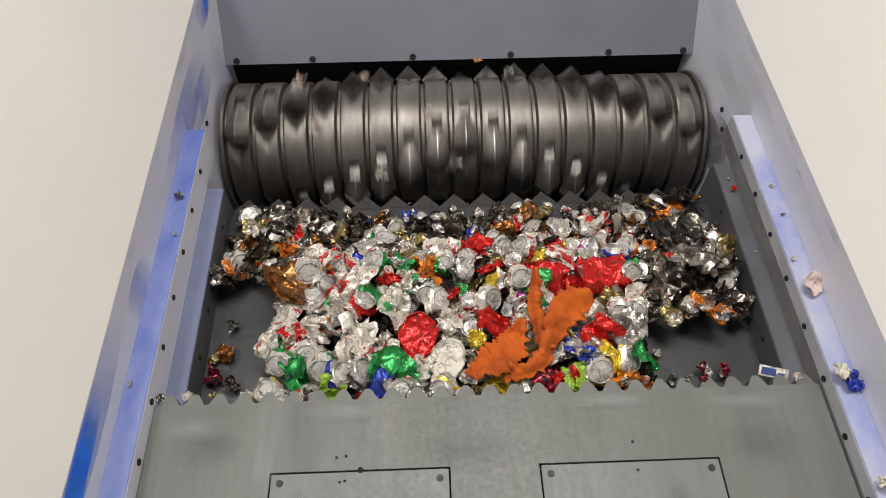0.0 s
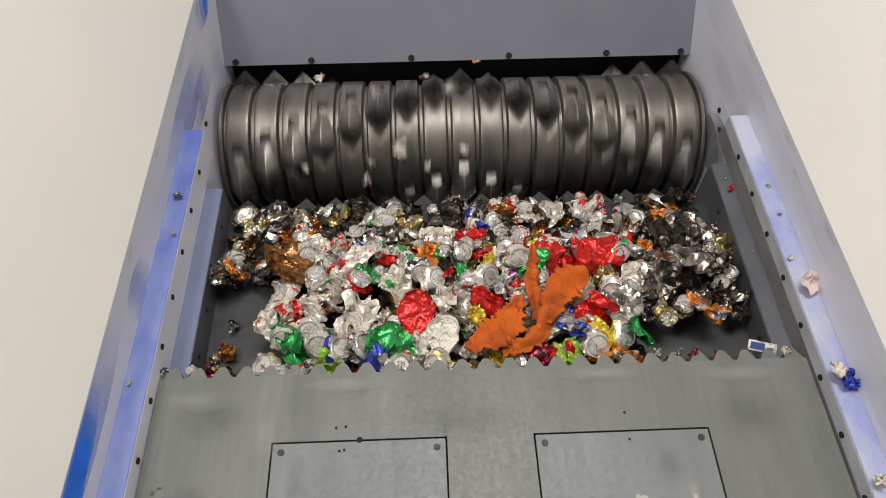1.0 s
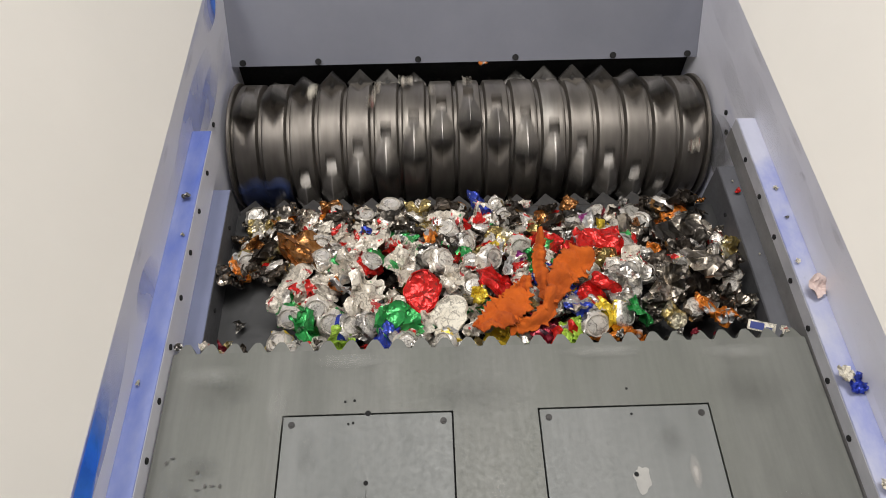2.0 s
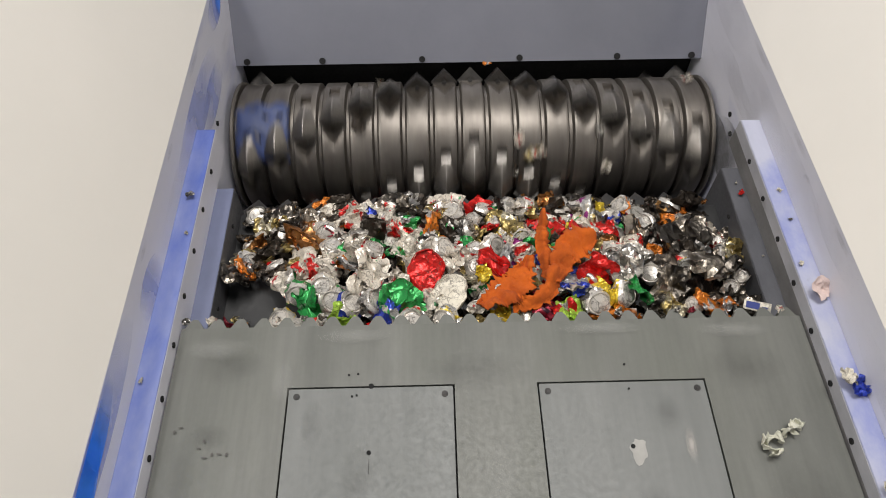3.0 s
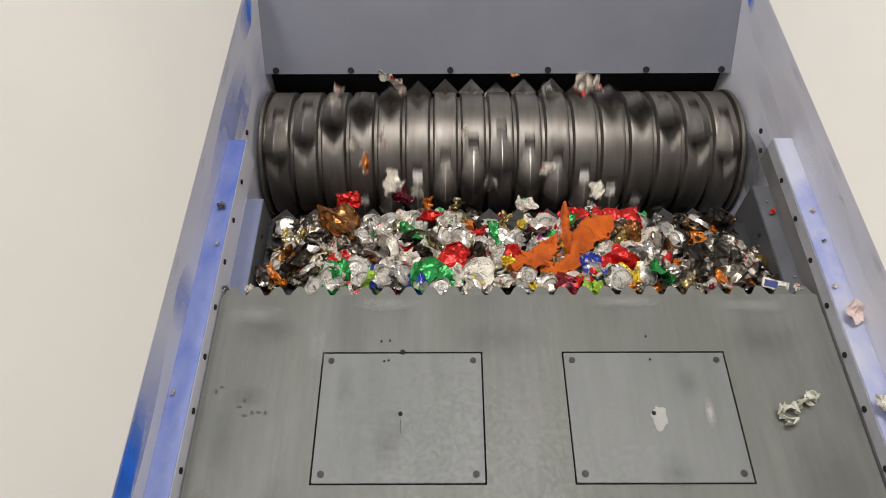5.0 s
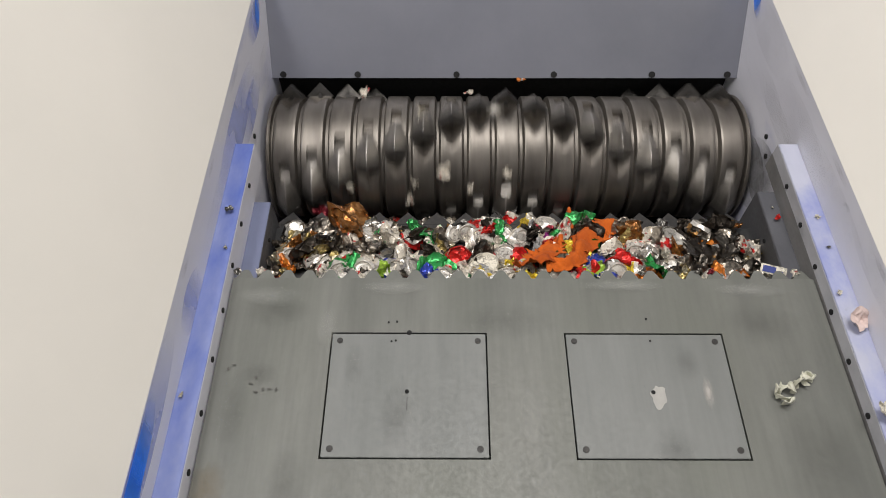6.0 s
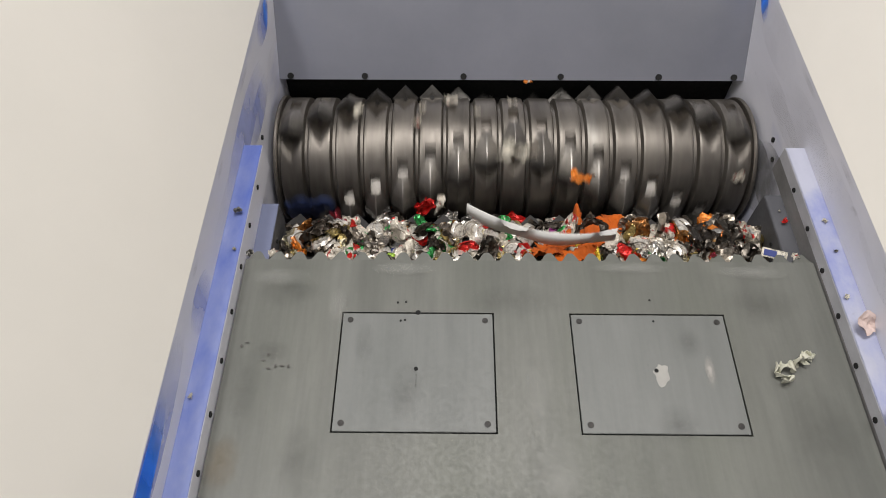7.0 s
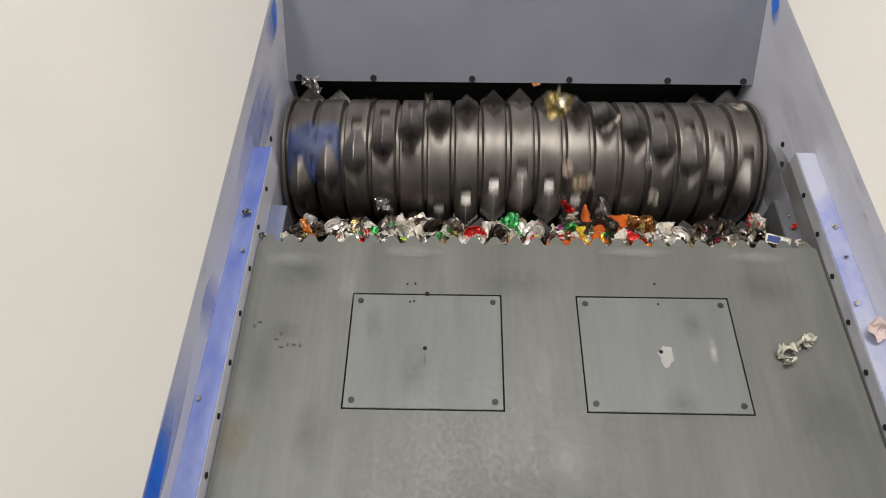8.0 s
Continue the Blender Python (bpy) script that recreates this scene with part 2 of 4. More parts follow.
def build_ram():
    ram = thing("pusher_ram", None, None, "grey worn steel pusher ram with toothed edge and bolted hatches", "pusher ram")
    gap = 0.0019
    top = bmesh.new()
    xs = [-STRIP + 0.003, HATCHES[0][0] - gap, HATCHES[0][1] + gap, HATCHES[1][0] - gap, HATCHES[1][1] + gap, STRIP - 0.003]
    # plate with two openings
    ys = [-0.72, HY0 - gap, HY1 + gap, FRONT - 0.007]
    grid = [[top.verts.new((x, y, 0)) for x in xs] for y in ys]
    low = [[top.verts.new((x, y, -0.025)) for x in xs] for y in ys]
    for j in range(3):
        for i in range(5):
            if j == 1 and i in (1, 3):
                for a, b in (((j, i), (j, i + 1)), ((j, i + 1), (j + 1, i + 1)), ((j + 1, i + 1), (j + 1, i)), ((j + 1, i), (j, i))):
                    top.faces.new((grid[a[0]][a[1]], grid[b[0]][b[1]], low[b[0]][b[1]], low[a[0]][a[1]]))
                continue
            top.faces.new((grid[j][i], grid[j][i + 1], grid[j + 1][i + 1], grid[j + 1][i]))
    part("top_plate", top, RAM, ram)
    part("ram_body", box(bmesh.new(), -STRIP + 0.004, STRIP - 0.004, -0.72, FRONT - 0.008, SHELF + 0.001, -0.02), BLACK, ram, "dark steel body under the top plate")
    part("front_face", box(bmesh.new(), -LOWER + 0.003, LOWER - 0.003, 0.3, FRONT - 0.004, BED + 0.003, SHELF), RAM, ram)
    pitch = 2 * (STRIP - 0.004) / TEETH
    tooth = prism(bmesh.new(), [(-pitch * 0.42, 0), (pitch * 0.42, 0), (pitch * 0.2, 0.019), (pitch * 0.1, 0.0245), (-pitch * 0.1, 0.0245), (-pitch * 0.2, 0.019)], 2, -0.03, -0.001)
    me = mesh_of("edge_tooth", tooth, RAM)
    for k in range(TEETH):
        t = part("edge_tooth", me, None, ram)
        t.location = (-STRIP + 0.004 + pitch * (k + 0.5), FRONT - 0.0075, 0)
    bolt = bmesh.new()
    cylinder(bolt, (0, 0, 0), (0, 0, 1), 0.0072, 0.003, 14)
    cylinder(bolt, (0, 0, 0.001), (0, 0, 1), 0.0038, 0.003, 6)
    me = mesh_of("hatch_bolt", bolt, SOCKET)
    hole = bmesh.new()
    cylinder(hole, (0, 0, 0), (0, 0, 1), 0.0048, 0.003, 14)
    hole_me = mesh_of("hole", hole, BLACK)
    for x0, x1 in HATCHES:
        hatch = part("hatch", box(bmesh.new(), x0 + gap, x1 - gap, HY0 + gap, HY1 - gap, -0.02, 0.0005, 0.001), HATCH, ram, "flush bolted grey steel hatch")
        for x in (x0 + 0.02, x1 - 0.02):
            for y in (HY0 + 0.02, HY1 - 0.02):
                b = part("hatch_bolt", me, None, hatch)
                b.location = (x, y, 0.0008)
        b = part("hole", hole_me, None, hatch)
        b.location = ((x0 + x1) / 2, 0.258, 0.0008)
    return ram


ram = build_ram()


# ---- the rotor ----
RINGS = 17
SPIN = 649.0       # degrees a second; the side towards the ram runs downwards


def ring_mesh(pitch):
    """One drum ring: three times round it a V-shaped gullet ahead of the cutter's seat and a square bolt pocket behind it."""
    h = pitch / 2
    half = [(0.0, 0.0), (0.008, 0.0), (0.0155, 0.0), (0.0165, 0.0), (0.024, 0.0), (0.0295, 0.0), (h - 0.0105, 0.001), (h - 0.0075, 0.007), (h - 0.0045, 0.017), (h, 0.017)]
    columns = [(-x, d) for x, d in reversed(half[1:])] + half
    angles = [120 * q + a for q in range(3) for a in (0, 0.3, 2, 4, 6, 8, 10, 12, 14, 16, 18, 20, 22, 24, 27, 30, 35, 40, 45, 50, 55, 60, 65, 70, 73, 75.6, 76, 78.5, 81, 84, 87, 90, 93, 96, 100, 105, 110, 115, 119.7)]

    def depth(x, a):
        a = a % 120
        cut = max(0.0, 0.045 * (1 - a / 22) - abs(x)) if 0.2 < a < 22 else 0.0
        if 75.8 < a < 90 and abs(x) < 0.016:
            cut = 0.026 + 0.0008 * (a - 76) if a < 81.1 else 0.03 * (90 - a) / 9
        return cut
    bm = bmesh.new()
    loops = []
    for x, d in columns:
        loops.append([])
        for a in angles:
            r = RADIUS - max(d, depth(x, a))
            loops[-1].append(bm.verts.new((x, -r * math.sin(radians(a)), r * math.cos(radians(a)))))
    n = len(angles)
    for a, b in zip(loops, loops[1:]):
        for k in range(n):
            f = bm.faces.new((a[k], a[(k + 1) % n], b[(k + 1) % n], b[k]))
            # Pocket wall that faces up: painted pale as if lit.
            if 80.9 < angles[k] % 120 < 89.9 and abs(a[k].co.x + b[k].co.x) < 0.0315:
                f.material_index = 1
    bmesh.ops.recalc_face_normals(bm, faces=bm.faces)
    me = mesh_of("drum_ring", bm, [DRUM, BRIGHT], True)
    me.set_sharp_from_angle(angle=radians(28))
    return me


def cutter_mesh():
    """A square cutter standing on its corner with a dished face; radial is +z, it travels to -y."""
    a = 0.043
    bm = bmesh.new()
    front = [bm.verts.new(p) for p in ((-a, 0, 0), (0, 0, -a), (a, 0, 0), (0, 0, a))]
    inner = [bm.verts.new((v.co.x * 0.5, 0.001, v.co.z * 0.5)) for v in front]
    dish = bm.verts.new((0, 0.004, 0))
    rear = [bm.verts.new((v.co.x * 0.97, 0.028, v.co.z * 0.97 - 0.002)) for v in front]
    for i in range(4):
        j = (i + 1) % 4
        bm.faces.new((front[i], front[j], inner[j], inner[i]))
        bm.faces.new((inner[i], inner[j], dish))
        bm.faces.new((front[i], rear[i], rear[j], front[j]))
    bm.faces.new(rear)
    bmesh.ops.recalc_face_normals(bm, faces=bm.faces)
    return mesh_of("cutter_tooth", bm, TOOTH)


def holder_mesh():
    """The ridge behind the cutter, sinking into the drum towards its bolt pocket."""
    bm = bmesh.new()
    rows = []
    for y, w, h, flat in ((0.028, 0.037, 0.036, 0.001), (0.045, 0.036, 0.034, 0.0013), (0.062, 0.033, 0.028, 0.0016), (0.08, 0.026, 0.019, 0.002), (0.094, 0.02, 0.01, 0.0025), (0.104, 0.016, 0.004, 0.003)):
        base = math.sqrt(RADIUS ** 2 - y ** 2) - RADIUS
        rows.append([bm.verts.new(p) for p in ((-w, y, base - 0.012), (-w, y, base + 0.001), (-flat, y, base + h), (flat, y, base + h), (w, y, base + 0.001), (w, y, base - 0.012))])
    for p, q in zip(rows, rows[1:]):
        for i in range(6):
            j = (i + 1) % 6
            f = bm.faces.new((p[i], p[j], q[j], q[i]))
            f.material_index = int(i == 2)
    bm.faces.new(rows[0]), bm.faces.new(rows[-1][::-1])
    bmesh.ops.recalc_face_normals(bm, faces=bm.faces)
    return mesh_of("cutter_holder", bm, [HOLDER, BRIGHT])


def build_rotor():
    rotor = thing("shredder_rotor", None, None, "spinning ringed steel shredder rotor with diamond cutter teeth", "rotor")
    pitch = 2 * (HALF - 0.012) / RINGS
    ring_me, tooth_me, holder_me = ring_mesh(pitch), cutter_mesh(), holder_mesh()
    bolt = bmesh.new()
    cylinder(bolt, (0, 0.003, 0), (0, 1, 0), 0.0075, 0.012, 10)
    bolt_me = mesh_of("cutter_bolt", bolt, SOCKET)
    for k in range(RINGS):
        x = -HALF + 0.012 + pitch * (k + 0.5)
        angle = -67.7 + 13.3 * abs(k - 8)
        r = part("drum_ring", ring_me, None, rotor)
        r.matrix_basis = pose(x, 0, 0, angle, 0, 0)
        for q in range(3):
            turn = pose(x, 0, 0, angle + 120 * q, 0, 0) @ pose(0, 0, RADIUS + 0.002)
            o = part("cutter_tooth", tooth_me, None, rotor)
            o.matrix_basis = turn
            b = part("cutter_bolt", bolt_me, None, rotor)
            b.matrix_basis = turn
            o = part("cutter_holder", holder_me, None, rotor, "worn bright cutter holder")
            o.matrix_basis = turn
    for s in (-1, 1):
        bm = bmesh.new()
        cylinder(bm, (s * (HALF - 0.006), 0, 0), (1, 0, 0), RADIUS + 0.007, 0.012, 96)
        bmesh.ops.bevel(bm, geom=[e for e in bm.edges if len(e.link_faces) == 2 and any(len(f.verts) > 8 for f in e.link_faces)], offset=0.003, segments=1, affect="EDGES")
        part("end_flange", bm, DRUM, rotor)
    bm = bmesh.new()
    cylinder(bm, (0, 0, 0), (1, 0, 0), RADIUS - 0.05, 2 * HALF - 0.03, 48)
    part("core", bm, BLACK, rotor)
    return rotor


rotor = build_rotor()
rotor.location = (0, AXIS_Y, AXIS_Z)


# ---- scrap: crushed cans, foil and rag ----
rng = random.Random(7)


def cells(nodes, links, scale, shift):
    """Crumple facets: cells about a centre, bent by noise."""
    tc = nodes.new("ShaderNodeTexCoord")
    bend = node(nodes, "ShaderNodeTexNoise", Scale=scale * 0.5, Detail=2.0)
    links.new(tc.outputs["Object"], bend.inputs["Vector"])
    sway = nodes.new("ShaderNodeVectorMath")
    sway.operation = "MULTIPLY_ADD"
    sway.inputs[1].default_value = (0.6 / scale,) * 3
    links.new(bend.outputs["Color"], sway.inputs[0])
    links.new(tc.outputs["Object"], sway.inputs[2])
    own = nodes.new("ShaderNodeObjectInfo")
    v = nodes.new("ShaderNodeTexVoronoi")
    v.voronoi_dimensions = "4D"
    v.inputs["Scale"].default_value = scale
    far = nodes.new("ShaderNodeMath")
    far.operation, far.inputs[1].default_value, far.inputs[2].default_value = "MULTIPLY_ADD", 9.0, shift
    links.new(own.outputs["Random"], far.inputs[0])
    links.new(far.outputs[0], v.inputs["W"])
    links.new(sway.outputs[0], v.inputs["Vector"])
    return v.outputs["Distance"]


def can_paint(name, inks, cover, rough=0.3, metal=0.75, bare=(0.55, 0.54, 0.52), scale=22, relief=0.8):
    """Printed aluminium, scuffed to bare metal: ink in broad torn areas, crease shade painted as thin dark lines,
    crumple facets at two sizes in the relief.
    """
    m, ns, ls, sh = material(name)
    tone = ramp(ns, ls, noise_of(ns, ls, scale * 1.7, 3), [(0.35, bare), (0.65, tuple(c * 0.72 for c in bare))]).outputs[0]
    for k, ink in enumerate(inks):
        lo = cover[k]
        mask = ramp(ns, ls, noise_of(ns, ls, scale * (0.72 + 0.45 * k), 2.2 + k, (1, 0.6, 1), shift=(5.3 * k, 2.2, 7.1 * k)), [(lo, (0, 0, 0)), (lo + 0.02, (1, 1, 1))]).outputs[0]
        tone = mix(ns, ls, mask, tone, ink)
    # Crease shade as colour: thin dark lines along noise contours.
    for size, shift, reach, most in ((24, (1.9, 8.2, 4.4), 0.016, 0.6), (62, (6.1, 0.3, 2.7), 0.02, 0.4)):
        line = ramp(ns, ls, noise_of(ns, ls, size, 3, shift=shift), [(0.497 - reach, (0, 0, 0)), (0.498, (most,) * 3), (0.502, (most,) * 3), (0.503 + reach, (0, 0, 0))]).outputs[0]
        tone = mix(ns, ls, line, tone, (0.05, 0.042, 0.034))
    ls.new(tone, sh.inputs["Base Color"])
    sh.inputs["Metallic"].default_value = metal
    sh.inputs["Roughness"].default_value = rough
    both = ns.new("ShaderNodeMath")
    both.operation, both.inputs[1].default_value = "MULTIPLY_ADD", 0.32
    ls.new(cells(ns, ls, 58, 3.0), both.inputs[0])
    ls.new(cells(ns, ls, 23, 0.0), both.inputs[2])
    bump(ns, ls, both.outputs[0], relief, 0.02, sh)
    return m


WHITE, RED, GREEN, BLUEI, YELL = (0.66, 0.6, 0.505), (0.6, 0.015, 0.012), (0.03, 0.3, 0.07), (0.03, 0.06, 0.42), (0.72, 0.52, 0.04)
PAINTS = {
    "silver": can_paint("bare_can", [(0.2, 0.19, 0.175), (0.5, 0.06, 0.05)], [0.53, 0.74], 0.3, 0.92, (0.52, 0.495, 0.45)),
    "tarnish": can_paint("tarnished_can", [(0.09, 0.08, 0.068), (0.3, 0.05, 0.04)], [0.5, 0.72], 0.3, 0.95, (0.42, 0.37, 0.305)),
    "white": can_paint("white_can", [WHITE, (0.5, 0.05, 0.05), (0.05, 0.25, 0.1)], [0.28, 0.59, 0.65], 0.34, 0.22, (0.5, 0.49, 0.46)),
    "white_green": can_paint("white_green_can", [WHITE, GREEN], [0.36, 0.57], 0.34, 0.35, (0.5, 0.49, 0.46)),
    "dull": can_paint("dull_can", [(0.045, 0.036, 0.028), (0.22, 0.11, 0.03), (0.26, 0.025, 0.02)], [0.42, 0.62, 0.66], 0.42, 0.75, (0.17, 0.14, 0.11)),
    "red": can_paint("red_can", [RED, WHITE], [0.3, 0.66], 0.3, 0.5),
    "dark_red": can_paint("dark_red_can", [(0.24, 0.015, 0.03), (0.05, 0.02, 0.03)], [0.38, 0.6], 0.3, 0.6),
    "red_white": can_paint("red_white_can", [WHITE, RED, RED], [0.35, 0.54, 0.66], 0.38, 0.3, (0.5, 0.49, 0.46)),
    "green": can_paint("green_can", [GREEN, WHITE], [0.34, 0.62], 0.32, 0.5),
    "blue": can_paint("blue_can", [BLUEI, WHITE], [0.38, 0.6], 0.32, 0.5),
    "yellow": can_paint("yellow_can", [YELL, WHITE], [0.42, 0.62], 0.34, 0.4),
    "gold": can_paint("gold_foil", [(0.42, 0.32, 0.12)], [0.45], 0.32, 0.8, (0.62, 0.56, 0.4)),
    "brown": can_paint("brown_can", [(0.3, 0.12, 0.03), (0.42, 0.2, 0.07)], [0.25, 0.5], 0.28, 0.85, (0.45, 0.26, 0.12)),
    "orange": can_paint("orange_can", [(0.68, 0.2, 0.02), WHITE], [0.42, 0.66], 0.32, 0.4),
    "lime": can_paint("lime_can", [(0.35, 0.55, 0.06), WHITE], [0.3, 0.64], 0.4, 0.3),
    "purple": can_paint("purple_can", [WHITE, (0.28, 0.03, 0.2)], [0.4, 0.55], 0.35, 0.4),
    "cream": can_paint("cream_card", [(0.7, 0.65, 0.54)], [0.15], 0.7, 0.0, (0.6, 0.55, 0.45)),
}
WORDS = {
    "silver": "bare silver aluminium", "tarnish": "tarnished silver aluminium", "white": "white printed aluminium", "white_green": "white and green aluminium", "dull": "dull grey aluminium",
    "red": "red printed aluminium", "dark_red": "dark red aluminium", "red_white": "red and white aluminium", "green": "green printed aluminium",
    "blue": "blue printed aluminium", "yellow": "yellow printed aluminium", "gold": "gold foil", "brown": "copper-brown aluminium",
    "orange": "orange printed aluminium", "lime": "lime green printed", "purple": "white and purple aluminium", "cream": "cream-coloured",
}


def crease(p, seed, f, amount):
    """Folded-metal offset: ridged noise gives sharp creases and flat facets."""
    q = Vector(p) * f + Vector((seed * 3.7, seed * 1.3, seed * 5.1))
    d = Vector((abs(noise.noise(q)), abs(noise.noise(q + Vector((31, 5, 9)))), abs(noise.noise(q + Vector((7, 47, 3))))))
    return (d - Vector((0.22, 0.22, 0.22))) * amount


def tube_can(seed):
    """A can crushed from the side: a squashed, kinked tube with both rims and sunk ends; 0.1 long before scaling."""
    r = random.Random(seed)
    bm = bmesh.new()
    seg, radius = 22, 0.033
    prof = [(-0.055, 0.012), (-0.053, 0.022), (-0.057, 0.026), (-0.052, 0.029), (-0.045, 0.033)] + [(-0.035 + 0.01 * k, 0.033) for k in range(8)] + [(0.046, 0.032), (0.053, 0.027), (0.057, 0.026), (0.054, 0.022), (0.055, 0.01)]
    loops = [[bm.verts.new((z, rr * math.cos(math.tau * k / seg), rr * math.sin(math.tau * k / seg))) for k in range(seg)] for z, rr in prof]
    for a, b in zip(loops, loops[1:]):
        for k in range(seg):
            bm.faces.new((a[k], a[(k + 1) % seg], b[(k + 1) % seg], b[k]))
    bm.faces.new(loops[0]), bm.faces.new(loops[-1])
    squash, kink, twist = r.uniform(0.3, 0.6), r.uniform(-0.5, 0.5), r.uniform(-9, 9)
    shrink = r.uniform(0.6, 0.95)
    for v in bm.verts:
        x, y, z = v.co
        waist = 1 - 0.3 * math.exp(-(x / 0.03) ** 2)
        a = twist * x
        y, z = y * math.cos(a) - z * math.sin(a), y * math.sin(a) + z * math.cos(a)
        z *= squash * waist
        y *= 1.15
        x *= shrink
        z += kink * abs(x)
        v.co = Vector((x, y, z)) + crease(v.co, seed, 30, 0.024) + crease(v.co, seed + 5, 85, 0.007)
    bmesh.ops.recalc_face_normals(bm, faces=bm.faces)
    return bm


def puck_can(seed):
    """A can crushed end-on: a lid with rim, panel and tab on a folded skirt."""
    r = random.Random(seed)
    bm = bmesh.new()
    seg = 24
    prof = [(0.018, 0.009), (0.017, 0.019), (0.013, 0.021), (0.0135, 0.0235), (0.018, 0.0255), (0.016, 0.0275), (0.009, 0.031), (0.003, 0.035), (-0.003, 0.031), (-0.008, 0.037), (-0.013, 0.032), (-0.018, 0.028), (-0.017, 0.02)]
    loops = [[bm.verts.new((rr * math.cos(math.tau * k / seg), rr * math.sin(math.tau * k / seg), z)) for k in range(seg)] for z, rr in prof]
    for a, b in zip(loops, loops[1:]):
        for k in range(seg):
            bm.faces.new((a[k], a[(k + 1) % seg], b[(k + 1) % seg], b[k]))
    bm.faces.new(loops[0]), bm.faces.new(loops[-1])
    for f in bm.faces:
        if max(v.co.z for v in f.verts) > 0.0125 and min(v.co.z for v in f.verts) > 0.008:
            f.material_index = 1
    for v in bm.verts:
        c = v.co.copy()
        w = 1.0 if c.z < 0.012 else 0.08
        tilt = 0.25 * c.x
        v.co = c + crease(c, seed, 40, 0.022) * w + crease(c, seed + 3, 110, 0.009) * w
        v.co.y *= 0.9
        v.co.z += tilt * (0.5 if c.z < 0.01 else 0.2)
    for x0, x1, y0, y1 in ((-0.004, 0.011, -0.0055, 0.0055),):
        got = bmesh.ops.create_cube(bm, size=1)["verts"]
        for v in got:
            v.co = Vector(((x0 + x1) / 2 + v.co.x * (x1 - x0), (y0 + y1) / 2 + v.co.y * (y1 - y0), 0.0195 + v.co.z * 0.0016))
        for f in {f for v in got for f in v.link_faces}:
            f.material_index = 1
    bmesh.ops.recalc_face_normals(bm, faces=bm.faces)
    return bm


def foil(seed, n=14, size=0.08, rough=0.034, thick=0.0009):
    """A torn, crumpled piece of sheet with an uneven outline and real thickness."""
    r = random.Random(seed)
    bm = bmesh.new()
    lobes = [r.uniform(0.55, 1.0) for _ in range(9)]
    fold = r.uniform(0.3, 1.4)

    def at(i, j):
        u, v = i / n * 2 - 1, j / n * 2 - 1
        a = (math.atan2(v, u) / math.tau) % 1 * 9
        k = lobes[int(a) % 9] * (1 - a % 1) + lobes[(int(a) + 1) % 9] * (a % 1)
        reach = k / max(1e-6, math.hypot(u, v) / max(abs(u), abs(v), 1e-6))
        p = Vector((u * reach, v * reach, 0)) * size / 2
        p.z += fold * abs(p.x) * 0.6
        q = Vector((p.x, p.y, 0))
        return p + crease(q, seed, 30, rough) + crease(q, seed + 11, 75, rough * 0.4)
    top = [[bm.verts.new(at(i, j)) for j in range(n + 1)] for i in range(n + 1)]
    low = [[bm.verts.new(v.co - Vector((0, 0, thick))) for v in row] for row in top]
    for i in range(n):
        for j in range(n):
            bm.faces.new((top[i][j], top[i + 1][j], top[i + 1][j + 1], top[i][j + 1]))
            bm.faces.new((low[i][j], low[i][j + 1], low[i + 1][j + 1], low[i + 1][j]))
    rim = [(i, 0) for i in range(n)] + [(n, j) for j in range(n)] + [(n - i, n) for i in range(n)] + [(0, n - j) for j in range(n)]
    for a, b in zip(rim, rim[1:] + rim[:1]):
        bm.faces.new((top[a[0]][a[1]], low[a[0]][a[1]], low[b[0]][b[1]], top[b[0]][b[1]]))
    return bm


def dish(seed):
    """A flattened oval tin with a raised rim, its middle pushed in and creased."""
    bm = bmesh.new()
    seg = 30
    prof = [(0.001, 0.004), (0.002, 0.012), (0.003, 0.02), (0.004, 0.027), (0.004, 0.032), (0.008, 0.0345), (0.005, 0.037), (-0.004, 0.036), (-0.01, 0.03), (-0.01, 0.01)]
    loops = [[bm.verts.new((rr * math.cos(math.tau * k / seg), 1.35 * rr * math.sin(math.tau * k / seg), z)) for k in range(seg)] for z, rr in prof]
    for a, b in zip(loops, loops[1:]):
        for k in range(seg):
            bm.faces.new((a[k], a[(k + 1) % seg], b[(k + 1) % seg], b[k]))
    bm.faces.new(loops[0]), bm.faces.new(loops[-1])
    for v in bm.verts:
        c = v.co.copy()
        v.co = c + crease(c, seed, 24, 0.014) + crease(c, seed + 3, 70, 0.005)
        v.co.z += 0.006 * math.sin(60 * c.x + seed)
    bmesh.ops.recalc_face_normals(bm, faces=bm.faces)
    return bm


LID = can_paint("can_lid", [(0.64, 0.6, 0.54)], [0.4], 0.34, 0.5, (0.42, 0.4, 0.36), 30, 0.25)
SHAPES = {}


def shape(kind, seed, paint):
    """One mesh for each shape and paint, shared by all pieces alike."""
    key = (kind, seed, paint)
    if key not in SHAPES:
        bm = tube_can(seed) if kind == "tube" else puck_can(seed) if kind == "puck" else dish(seed) if kind == "disc" else foil(seed)
        SHAPES[key] = mesh_of("crushed_can" if kind != "foil" else "foil_scrap", bm, [PAINTS[paint], PAINTS[paint] if kind == "disc" else LID], True)
        SHAPES[key].set_sharp_from_angle(angle=radians(46))
    return SHAPES[key]


